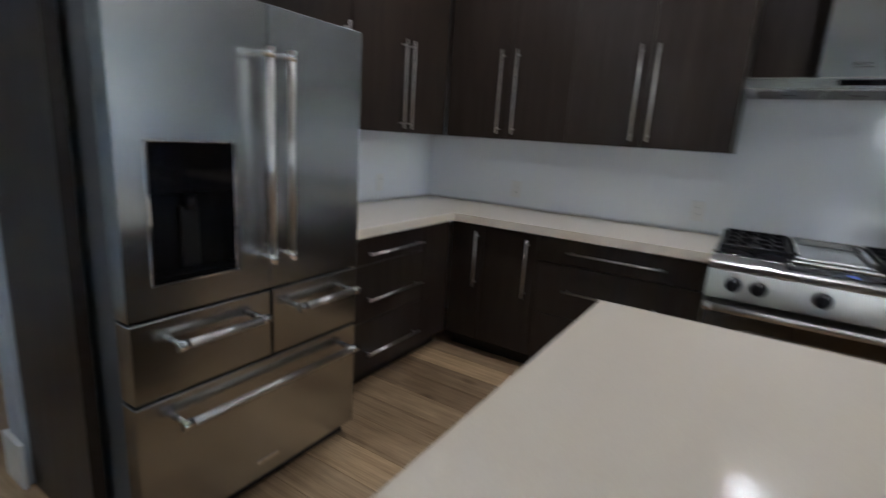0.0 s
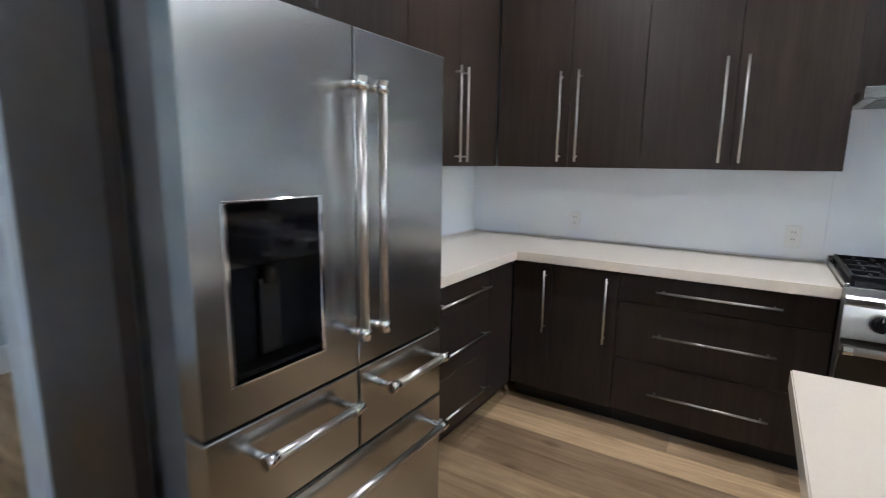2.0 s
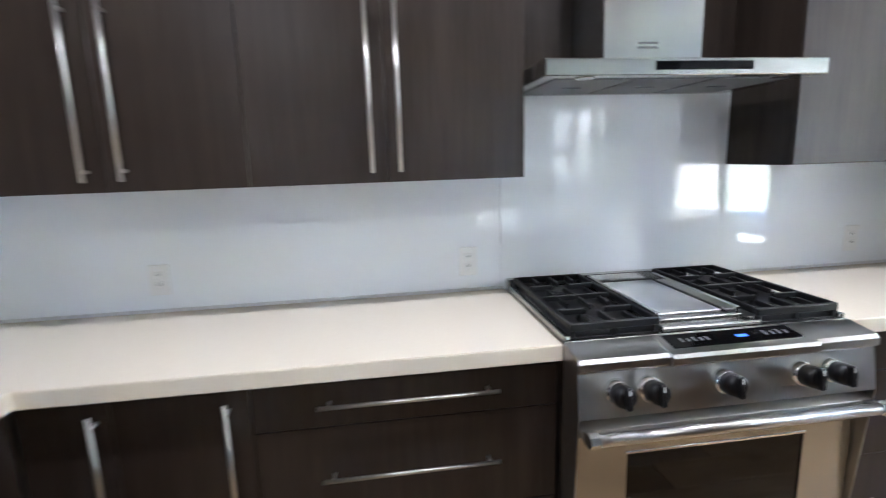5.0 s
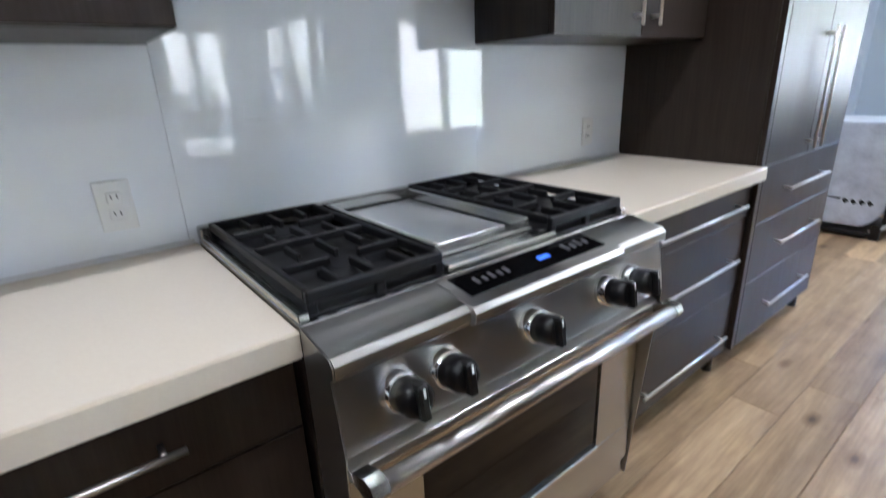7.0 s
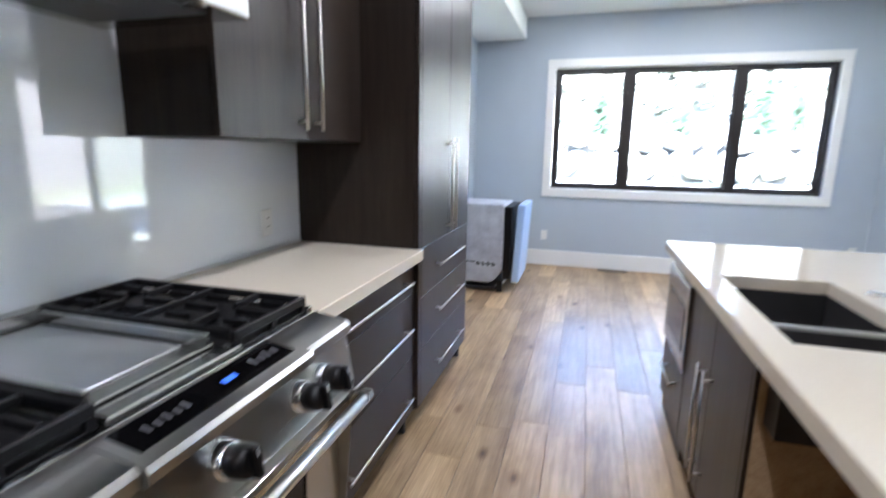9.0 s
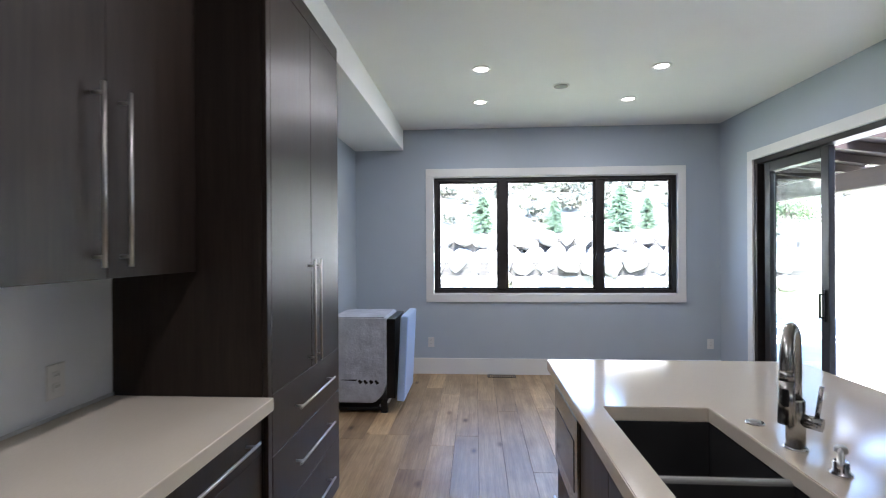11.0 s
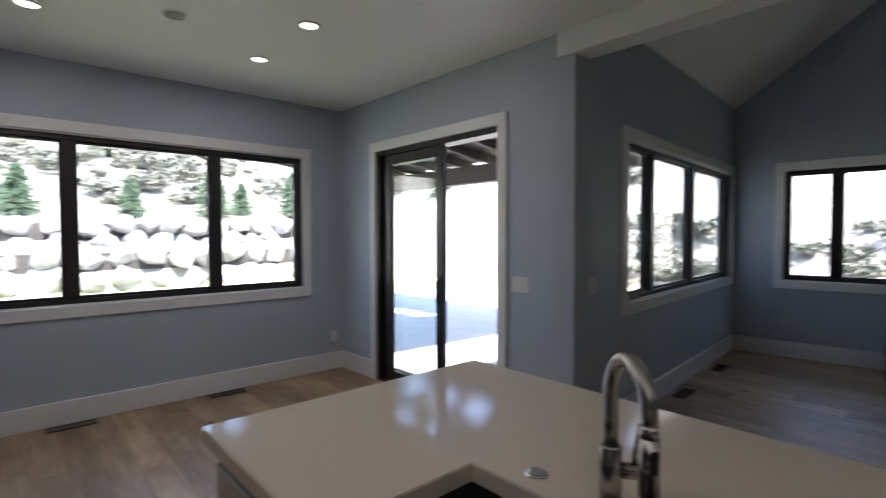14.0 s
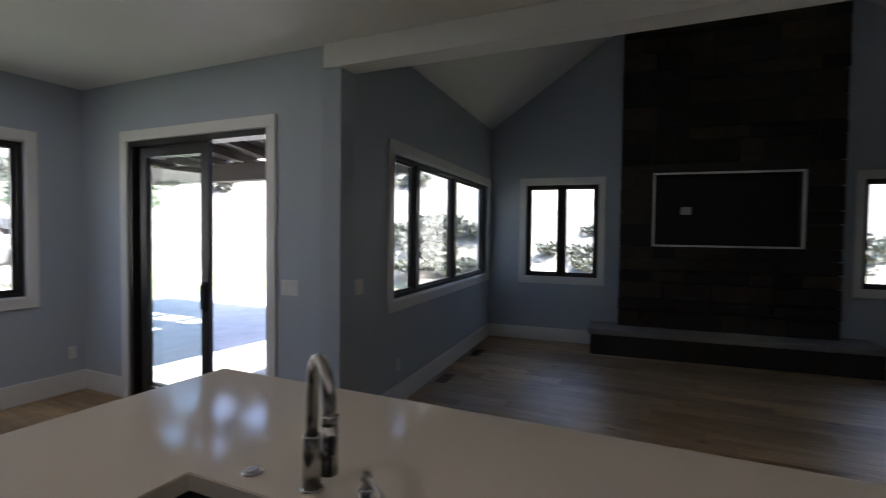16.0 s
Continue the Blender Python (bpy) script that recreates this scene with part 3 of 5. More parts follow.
# worktops and splashbacks
T0, T1 = 0.86, 0.91
top_l = plate((0.002, 0.645, 2.087), (-1.70, -0.65, -0.002), {(1, 0)}, T0, T1)
solid("worktop", top_l, QUARTZ, "thick cream-white quartz corner worktop", "worktop")
solid("worktop", slab(3.012, 3.962, -0.65, -0.002, T0, T1, 0.003), QUARTZ, "thick cream-white quartz worktop between range and pantry", "worktop")
for bm in (slab(0.012, 2.0694, -0.012, -0.001, T1 + 0.001, UP - 0.001, 0.0015), slab(3.052, 3.963, -0.012, -0.001, T1 + 0.001, 1.384, 0.0015), slab(0.001, 0.012, -1.70, -0.001, T1 + 0.001, UP - 0.001, 0.0015), slab(2.0695, 3.0515, -0.0145, -0.001, 0.88, 1.721, 0.001)):
    solid("backsplash", bm, SPLASH, "glossy white backsplash slab behind the worktop", "backsplash")
for bm in (slab(0.014, 2.08, -0.018, -0.0125, T1 + 0.0005, T1 + 0.012), slab(3.02, 3.96, -0.018, -0.0125, T1 + 0.0005, T1 + 0.012), slab(0.0125, 0.018, -1.70, -0.02, T1 + 0.0005, T1 + 0.012)):
    solid("sealant_joint", bm, GREY, "grey sealant joint above the worktop", "sealant")


def outlet(m, label, gang=1, toggles=0):
    o = thing("wall_switch" if toggles else "power_outlet", m, label, "switch" if toggles else "outlet")
    w = 0.036 + 0.023 * (gang - 1)
    part("plate", slab(-w, w, -0.006, 0, -0.058, 0.058, 0.002), PLASTIC, o)
    for k in range(gang):
        x = (k - (gang - 1) / 2) * 0.046
        if toggles:
            part("rocker_gap", slab(x - 0.018, x + 0.018, -0.0075, -0.005, -0.035, 0.035), GREY, o, "grey gap round the rocker")
            part("rocker", slab(x - 0.016, x + 0.016, -0.010, -0.005, -0.033, 0.033, 0.002), TRIM, o)
        else:
            for z in (-0.019, 0.019):
                face = part("socket", slab(x - 0.016, x + 0.016, -0.009, -0.005, z - 0.014, z + 0.014, 0.003), PLASTIC, o)
                for dx in (-0.006, 0.006):
                    part("slot", slab(x + dx - 0.0012, x + dx + 0.0012, -0.0095, -0.0088, z - 0.002, z + 0.007), BLACK, face)
    return o


for x, y, rz in ((0.765, -0.0125, 0), (1.935, -0.0125, 0), (3.70, -0.0125, 0)):
    outlet(pose(x, y, 1.035, 0, 0, rz), "white double power outlet in the backsplash")
outlet(pose(0.0125, -0.62, 1.035, 0, 0, 90), "white double power outlet in the backsplash")
for y in (-0.888, -4.055):
    outlet(pose(EAST - 0.0005, y, 0.37, 0, 0, -90), "white double power outlet low on the wall")
outlet(pose(5.345, PATIO + 0.0005, 1.125, 0, 0, 180), "white three-rocker wall switch beside the patio door", 3, 3)
outlet(G @ pose(-0.0005, -0.26, 1.13, 0, 0, -90), "white two-rocker wall switch in the great room", 2, 2)
outlet(G @ pose(-0.0005, -0.97, 0.36, 0, 0, -90), "white double power outlet low on the wall")


def floor_vent(m):
    v = thing("floor_vent", m, "dark metal floor register with slats", "floor vent", "floor vents")
    part("frame", joined(slab(-0.16, 0.16, -0.06, -0.045, 0, 0.004), slab(-0.16, 0.16, 0.045, 0.06, 0, 0.004), slab(-0.16, -0.145, -0.045, 0.045, 0, 0.004), slab(0.145, 0.16, -0.045, 0.045, 0, 0.004)), BLACK, v)
    for k in range(12):
        x = -0.135 + k * 0.0245
        part("slat", slab(x - 0.006, x + 0.006, -0.045, 0.045, 0, 0.003), BLACK, v)


floor_vent(pose(7.79, -1.70, 0.006, 0, 0, 90))
floor_vent(pose(7.79, -2.87, 0.006, 0, 0, 90))
floor_vent(G @ pose(-0.14, -1.86, 0.006, 0, 0, 90))
floor_vent(G @ pose(-0.147, -3.05, 0.006, 0, 0, 90))


# ---- refrigerator ----
def refrigerator():
    """Local: front faces -y at y = 0, x from the hinge side of the left door, z up."""
    f = thing("refrigerator", pose(0.83, -2.648, 0, 0, 0, 90), "large brushed stainless five-door refrigerator with dispenser", "refrigerator")
    W, D = 0.915, 0.078
    part("body", slab(0.012, W - 0.012, D + 0.008, 0.69, 0.03, 1.715, 0.004), DARKGREY, f, "dark grey steel sides")
    part("hinge_cover", slab(0.02, 0.14, 0.03, 0.20, 1.716, 1.745, 0.006), DARKGREY, f, "grey hinge cover")
    part("hinge_cover", slab(W - 0.14, W - 0.02, 0.03, 0.20, 1.716, 1.745, 0.006), DARKGREY, f, "grey hinge cover")
    part("base_grille", slab(0.02, W - 0.02, 0.05, 0.12, 0.005, 0.07, 0.003), BLACK, f, "black base grille")
    mid = 0.476
    dx0, dx1, dz0, dz1 = 0.072, 0.352, 0.90, 1.312
    # left door with the dispenser opening
    left = part("door", wall(0, mid - 0.003, 0, D, 0.812, 1.74, [(dx0, dx1, dz0, dz1)]), STEEL, f, "brushed stainless door")
    rim = 0.012
    disp = part("dispenser", joined(slab(dx0, dx1, -0.002, 0.012, dz1 - 0.004, dz1, 0.001), slab(dx0, dx1, -0.003, 0.012, dz0, dz0 + 0.006, 0.001),
                slab(dx0, dx0 + rim, -0.003, 0.07, dz0 + 0.006, dz1 - 0.004, 0.002), slab(dx1 - rim, dx1, -0.003, 0.07, dz0 + 0.006, dz1 - 0.004, 0.002)), CHROME, left, "chrome dispenser surround")
    part("control_glass", slab(dx0 + rim, dx1 - rim, 0.001, 0.03, 1.165, dz1 - 0.004, 0.001), BLACKGLASS, left, "black glass control panel")
    part("dispenser_recess", slab(dx0 + rim, dx1 - rim, 0.066, D - 0.001, dz0 + rim, 1.155), PITCH, left, "black dispenser recess")
    part("dispenser_tray", slab(dx0 + rim, dx1 - rim, 0.008, 0.065, dz0 + rim, dz0 + rim + 0.01), PITCH, left, "black drip tray")
    part("paddle", joined(slab(0.19, 0.25, 0.045, 0.062, 0.93, 1.12, 0.006, 2), rod((0.22, 0.045, 1.154), (0.22, 0.045, 1.11), 0.018)), BLACK, left, "black paddle")
    part("button_marks", joined(*[slab(dx0 + 0.05 + k * 0.035, dx0 + 0.068 + k * 0.035, 0.0034, 0.0045, 1.168, 1.1705) for k in range(6)]), KEYGREY, left, "small grey button marks")
    right = part("door", slab(mid + 0.003, W, 0, D, 0.812, 1.74, 0.0015, 1), STEEL, f, "brushed stainless door")
    d1 = part("drawer_front", slab(0, mid - 0.003, 0, D, 0.556, 0.803, 0.005, 2), STEEL_X, f, "brushed stainless drawer")
    d2 = part("drawer_front", slab(mid + 0.003, W, 0, D, 0.556, 0.803, 0.005, 2), STEEL_X, f, "brushed stainless drawer")
    d3 = part("drawer_front", slab(0, W, 0, D, 0.075, 0.547, 0.005, 2), STEEL_X, f, "brushed stainless drawer")

    part("gasket", slab(mid - 0.0029, mid + 0.0029, 0.003, D, 0.56, 1.738), PITCH, f, "black door gasket")

    def grip(owner, a, b):
        a, b = Vector(a), Vector(b)
        d = (b - a).normalized()
        bar = part("handle", rod(a + d * 0.02, b - d * 0.02, 0.0125, 20), NICKEL, owner, "thick satin steel handle")
        for p, q in ((a, a + d * 0.034), (b, b - d * 0.034)):
            part("end_cap", joined(rod(p, q, 0.0165, 20), rod((p + q) / 2, Vector(((p + q) / 2).to_tuple()) + Vector((0, -((p + q) / 2).y, 0)), 0.0105, 14)), CHROME, bar, "polished chrome end cap")
    grip(left, (mid - 0.042, -0.065, 0.92), (mid - 0.042, -0.065, 1.605))
    grip(right, (mid + 0.040, -0.065, 0.92), (mid + 0.040, -0.065, 1.605))
    grip(d1, (0.10, -0.06, 0.728), (mid - 0.055, -0.06, 0.728))
    grip(d2, (mid + 0.075, -0.06, 0.728), (W - 0.055, -0.06, 0.728))
    grip(d3, (0.10, -0.06, 0.47), (W - 0.055, -0.06, 0.47))
    part("badge", slab(0.40, 0.50, -0.002, 0.001, 0.13, 0.148, 0.0008), CHROME, d3, "small plain metal badge")


refrigerator()


# ---- range ----
def gas_range():
    """Local: x along the front from the left, y = 0 at the wall, front towards -y."""
    X0, W = 2.089, 0.92
    r = thing("gas_range", pose(X0, 0, 0), "stainless professional range with gas burners, griddle and oven", "range")
    FR = -0.665
    part("body", slab(0.002, W - 0.002, FR, -0.03, 0.10, 0.895, 0.003), STEEL, r)
    part("leg", joined(rod((0.06, FR + 0.05, 0), (0.06, FR + 0.05, 0.10), 0.02), rod((W - 0.06, FR + 0.05, 0), (W - 0.06, FR + 0.05, 0.10), 0.02)), BLACK, r, "black adjustable legs")
    # cooktop deck with its raised back rail
    part("cooktop", slab(0.0, W, FR + 0.012, -0.02, 0.895, 0.918, 0.003), STEEL_X, r, "stainless cooktop deck")
    part("back_rail", slab(0.0, W, -0.06, -0.018, 0.918, 0.955, 0.004), STEEL_X, r, "raised stainless back rail")
    for x in (0.0, W - 0.02):
        part("side_rail", slab(x, x + 0.02, FR + 0.02, -0.06, 0.918, 0.932, 0.002), STEEL_X, r)
    # sloping control shelf and bullnose
    part("control_shelf", prism([(FR + 0.012, 0.918), (FR + 0.012, 0.875), (-0.748, 0.862), (-0.760, 0.873), (-0.760, 0.893), (-0.750, 0.903)], 0.0, W, "x"), SHELFSTEEL, r, "stainless sloping front shelf")
    part("control_panel", prism([(FR, 0.876), (FR, 0.735), (-0.766, 0.735), (-0.744, 0.866)], 0.0, W, "x"), SHELFSTEEL, r, "stainless knob panel")
    for x0, x1 in ((-0.003, -0.0005), (W + 0.0005, W + 0.003)):
        part("end_plate", prism([(FR + 0.012, 0.917), (FR + 0.012, 0.10), (-0.712, 0.10), (-0.765, 0.735), (-0.746, 0.862), (-0.758, 0.874), (-0.758, 0.892), (-0.749, 0.902)], x0, x1, "x"), SIDESTEEL, r, "plain steel end plate")
    part("display_console", prism([(FR - 0.001, 0.9188), (FR - 0.001, 0.900), (-0.762, 0.866), (-0.774, 0.876), (-0.774, 0.893), (-0.766, 0.9025)], 0.262, 0.713, "x"), SHELFSTEEL, r, "raised steel display console")
    part("display", prism([(FR - 0.002, 0.9196), (FR - 0.002, 0.9165), (-0.738, 0.9068), (-0.738, 0.9096)], 0.285, 0.69, "x"), BLACKGLASS, r, "black glass display")
    part("display_digits", prism([(-0.697, 0.9158), (-0.697, 0.9135), (-0.711, 0.9118), (-0.711, 0.9139)], 0.50, 0.535, "x"), BLUEGLOW, r, "small glowing blue digits")
    for k in range(4):
        part("key_marks", prism([(-0.686 - 0.008 * (k % 2), 0.9174), (-0.686 - 0.008 * (k % 2), 0.914), (-0.712, 0.911), (-0.712, 0.9138)], 0.59 + k * 0.022, 0.60 + k * 0.022, "x"), KEYGREY, r)
    for k in range(5):
        part("key_marks", prism([(-0.69 - 0.006 * (k % 2), 0.9168), (-0.69 - 0.006 * (k % 2), 0.914), (-0.712, 0.911), (-0.712, 0.9138)], 0.325 + k * 0.02, 0.333 + k * 0.02, "x"), KEYGREY, r)
    axis_tilt = Matrix.Rotation(radians(81), 4, "X")
    for x in (0.106, 0.202, 0.428, 0.672, 0.768):
        at = Matrix.Translation((x, -0.752, 0.806))
        knob = part("knob", turned([(0.031, 0.026), (0.031, 0.054), (0.028, 0.066), (0.020, 0.070)], 24, at @ axis_tilt), BLACK, r, "black range knob")
        part("bezel", turned([(0.037, -0.006), (0.037, 0.010), (0.034, 0.014), (0.033, 0.025), (0.031, 0.026)], 28, at @ axis_tilt), CHROME, knob, "polished steel bezel")
        wing = slab(-0.009, 0.009, -0.030, 0.030, 0.05, 0.082, 0.004)
        bmesh.ops.transform(wing, matrix=at @ axis_tilt, verts=wing.verts)
        part("grip", wing, BLACK, knob)
        tick = slab(-0.002, 0.002, 0.012, 0.026, 0.0815, 0.0828)
        bmesh.ops.transform(tick, matrix=at @ axis_tilt, verts=tick.verts)
        part("pointer", tick, PLASTIC, knob, "small white pointer")
    # oven door
    DF = -0.715
    door = part("oven_door", joined(slab(0.004, W - 0.004, DF, FR - 0.002, 0.585, 0.722, 0.004), slab(0.004, W - 0.004, DF, FR - 0.002, 0.165, 0.295, 0.004),
                slab(0.004, 0.17, DF + 0.0008, FR - 0.002, 0.29, 0.59), slab(W - 0.17, W - 0.004, DF + 0.0008, FR - 0.002, 0.29, 0.59)), STEEL_X, r, "stainless oven door")
    part("door_ledge", prism([(DF + 0.001, 0.7225), (DF - 0.048, 0.700), (DF - 0.052, 0.690), (DF - 0.046, 0.682), (DF + 0.001, 0.672)], 0.004, W - 0.004, "x"), SHELFSTEEL, door, "bright sloping steel ledge")
    part("oven_window", slab(0.17, W - 0.17, DF + 0.006, DF + 0.014, 0.295, 0.585), BLACKGLASS, door, "black glass oven window")
    part("window_trim", joined(slab(0.165, W - 0.165, DF - 0.004, DF + 0.004, 0.282, 0.297, 0.002), slab(0.165, W - 0.165, DF - 0.003, DF + 0.003, 0.583, 0.592, 0.002)), CHROME, door, "bright trim strip")
    part("badge", joined(slab(W / 2 - 0.055, W / 2 + 0.055, DF - 0.003, DF, 0.215, 0.245, 0.001)), CHROME, door, "plain metal badge")
    bar = part("oven_handle", rod((0.012, -0.812, 0.70), (W - 0.012, -0.812, 0.70), 0.0165, 24), NICKEL, door, "thick round steel handle")
    for x in (0.020, W - 0.020):
        part("bracket", prism([(DF - 0.044, 0.684), (DF - 0.046, 0.702), (-0.80, 0.719), (-0.822, 0.716), (-0.831, 0.700), (-0.822, 0.684), (-0.80, 0.680)], x - 0.015, x + 0.015, "x"), STEEL, bar, "cast steel bracket")
    part("door_gap", slab(0.002, W - 0.002, FR - 0.03, FR - 0.002, 0.724, 0.734), BLACK, r, "dark gap above the door")
    part("lower_panel", slab(0.004, W - 0.004, DF + 0.01, FR - 0.002, 0.10, 0.155, 0.003), STEEL_X, r, "stainless lower panel")
    # burners and grates
    for gx in (0.02, 0.62):
        gw = 0.28
        pan = part("burner_pan", slab(gx, gx + gw, -0.635, -0.065, 0.9185, 0.923, 0.001), IRON, r, "black enamel burner pan")
        for y in (-0.50, -0.21):
            cx = gx + gw / 2
            part("burner", turned([(0.055, 0.922), (0.055, 0.932), (0.042, 0.936), (0.042, 0.944), (0.038, 0.947)], 24, Matrix.Translation((cx, y, 0))), IRON, pan, "black burner cap")
        z0, z1 = 0.948, 0.966
        bars = [slab(gx, gx + gw, -0.64, -0.625, 0.942, z1, 0.003), slab(gx, gx + gw, -0.075, -0.06, 0.942, z1, 0.003), slab(gx, gx + 0.013, -0.625, -0.075, 0.944, z1, 0.003), slab(gx + gw - 0.013, gx + gw, -0.625, -0.075, 0.944, z1, 0.003), *[slab(a, a + 0.018, b, b + 0.015, 0.922, 0.944, 0.002) for a in (gx, gx + gw / 2 - 0.009, gx + gw - 0.018) for b in (-0.64, -0.075)], slab(gx + 0.016, gx + gw - 0.016, -0.357, -0.343, z0, z1, 0.002)]
        for y in (-0.50, -0.21):
            for sx, sy in ((1, 0), (-1, 0), (0, 1), (0, -1)):
                cx = gx + gw / 2
                if sx:
                    a, b = cx + sx * 0.03, cx + sx * (gw / 2 - 0.016)
                    bars.append(slab(min(a, b), max(a, b), y - 0.006, y + 0.006, z0, z1, 0.002))
                else:
                    a, b = y + sy * 0.03, y + sy * 0.125
                    bars.append(slab(cx - 0.006, cx + 0.006, min(a, b), max(a, b), z0, z1, 0.002))
            for qx in (gx + 0.07, gx + gw - 0.07):
                bars.append(slab(qx - 0.005, qx + 0.005, y - 0.12, y - 0.05, z0, z1, 0.002))
                bars.append(slab(qx - 0.005, qx + 0.005, y + 0.05, y + 0.12, z0, z1, 0.002))
        part("grate", joined(*bars), IRON, r, "heavy black cast-iron grate")
    g0, g1 = 0.318, 0.602
    griddle = part("griddle", slab(g0, g1, -0.60, -0.075, 0.919, 0.930, 0.002), STEEL_X, r, "stainless griddle with raised sides")
    for bm in (slab(g0, g0 + 0.012, -0.588, -0.10, 0.93, 0.962, 0.002), slab(g1 - 0.012, g1, -0.588, -0.10, 0.93, 0.962, 0.002), slab(g0, g1, -0.10, -0.075, 0.93, 0.967, 0.003), slab(g0, g1, -0.60, -0.588, 0.93, 0.942, 0.002)):
        part("griddle_side", bm, STEEL_X, griddle)
    part("griddle_plate", slab(g0 + 0.02, g1 - 0.02, -0.53, -0.12, 0.9305, 0.936, 0.002), GRIDDLE, r, "pale smooth griddle plate")
    part("grease_tray", slab(g0 - 0.01, g1 + 0.03, -0.648, -0.607, 0.9185, 0.934, 0.004), STEEL_X, r, "stainless grease tray front")


GRIDDLE = brushed("griddle_steel", (0.62, 0.63, 0.65), 0.38)
gas_range()


def range_hood():
    h = thing("range_hood", pose(2.078, 0, 0), "stainless chimney range hood over the range", "range hood")
    W = 0.93
    part("canopy", joined(slab(0, W, -0.50, -0.021, 1.672, 1.722, 0.003), prism([(-0.47, 1.722), (-0.30, 1.748), (-0.021, 1.748), (-0.021, 1.722)], 0.10, W - 0.10, "x")), STEEL_X, h, "low stainless canopy")
    part("chimney", slab(0.275, 0.635, -0.295, -0.021, 1.735, UT, 0.003), STEEL, h, "square stainless chimney")
    part("control_strip", slab(0.345, 0.665, -0.503, -0.499, 1.687, 1.712, 0.001), BLACKGLASS, h, "black glass control strip")
    part("vent_slots", joined(*[slab(0.40, 0.47, -0.2975, -0.294, 1.79 + k * 0.014, 1.796 + k * 0.014) for k in range(2)]), DARKGREY, h, "dark vent slots")
    for k in range(3):
        part("filter", joined(slab(0.05 + k * 0.27, 0.31 + k * 0.27, -0.44, -0.08, 1.6695, 1.6715), slab(0.15 + k * 0.27, 0.21 + k * 0.27, -0.27, -0.25, 1.666, 1.670)), DARKGREY, h, "dark mesh filter")
    for x in (0.14, W - 0.14):
        part("hood_lamp", rod((x, -0.46, 1.6685), (x, -0.46, 1.6715), 0.028, 20), CHROME, h, "small round lamp")


range_hood()


# ---- island ----
IX0, IX1, IY0, IY1 = 1.865, 4.645, -2.967, -1.766
SX0, SX1, SY0, SY1 = 3.19, 3.915, -2.215, -1.858
solid("island_worktop", plate((IX0, SX0, SX1, IX1), (IY0, SY0, SY1, IY1), {(1, 1)}, T0, T1), QUARTZ, "large cream-white quartz island worktop with sink cutout", "worktop")
IF = IY1 - 0.045


def island_unit(name, x1, width, fronts, label, body_top=None):
    """A unit whose front faces north; x1 is its east side."""
    return cabinet(name, pose(x1, IF, 0, 0, 0, 180), width, 0.62, 0, 0.858, fronts, label, "island cabinets", body_top=body_top)


island_unit("sink_cabinet", 4.076, 0.795, [(0, 0.397, 0.105, 0.85, "door", ((0.355, 0.20), (0.355, 0.62))), (0.397, 0.795, 0.105, 0.85, "door", ((0.44, 0.20), (0.44, 0.62)))], "dark-stained island sink cabinet with two doors", 0.60)
island_unit("end_cabinet", 2.622, 0.70, [(0, 0.70, 0.105, 0.85, "panel", None)], "dark-stained island end cabinet")
# the empty dishwasher bay, open at the front
bay = thing("dishwasher_bay", pose(3.28, IF, 0, 0, 0, 180), "empty dishwasher bay with bare wood sides", "cabinet")
part("side_panel", slab(0.002, 0.02, 0.0, 0.62, 0.0, 0.858), DARKWOOD, bay, "dark-edged side panel")
part("side_lining", slab(0.0205, 0.024, 0.012, 0.62, 0.0, 0.858), MAPLE, bay, "bare maple lining")
part("side_panel", slab(0.636, 0.654, 0.0, 0.62, 0.0, 0.858), MAPLE, bay, "bare maple side panel")
part("back_panel", slab(0.024, 0.636, 0.60, 0.62, 0.0, 0.858), MAPLE, bay, "bare maple back panel")
# rear half of the island
solid("island_rear_cabinet", slab(1.92, 4.60, -2.69, -2.4325, 0.0, 0.858, 0.002), DARKWOOD, "dark-stained panelled island back", "cabinet")


def microwave_drawer():
    m = thing("microwave_drawer", pose(4.61, IF, 0, 0, 0, 180), "built-in stainless microwave drawer in the island", "microwave")
    part("body", slab(0.002, 0.528, 0.02, 0.60, 0.0, 0.858), DARKWOOD, m, "dark-stained housing")
    face = part("drawer_front", slab(0.0, 0.53, -0.012, 0.02, 0.43, 0.80, 0.004), STEEL_X, m, "stainless drawer front")
    part("window", slab(0.06, 0.47, -0.0145, -0.011, 0.49, 0.70, 0.002), BLACKGLASS, face, "dark glass window")
    part("control_strip", slab(0.0, 0.53, -0.006, 0.02, 0.803, 0.852, 0.002), BLACKGLASS, m, "black control strip")
    part("trim", joined(slab(-0.002, 0.532, -0.008, 0.02, 0.41, 0.428, 0.002)), STEEL_X, m)
    low = part("lower_drawer", slab(0.0, 0.53, 0.0, 0.02, 0.105, 0.405, 0.0012), DARKWOOD, m, "dark-stained drawer below")
    bar_handle(low, (0.12, 0.30), (0.41, 0.30))


microwave_drawer()


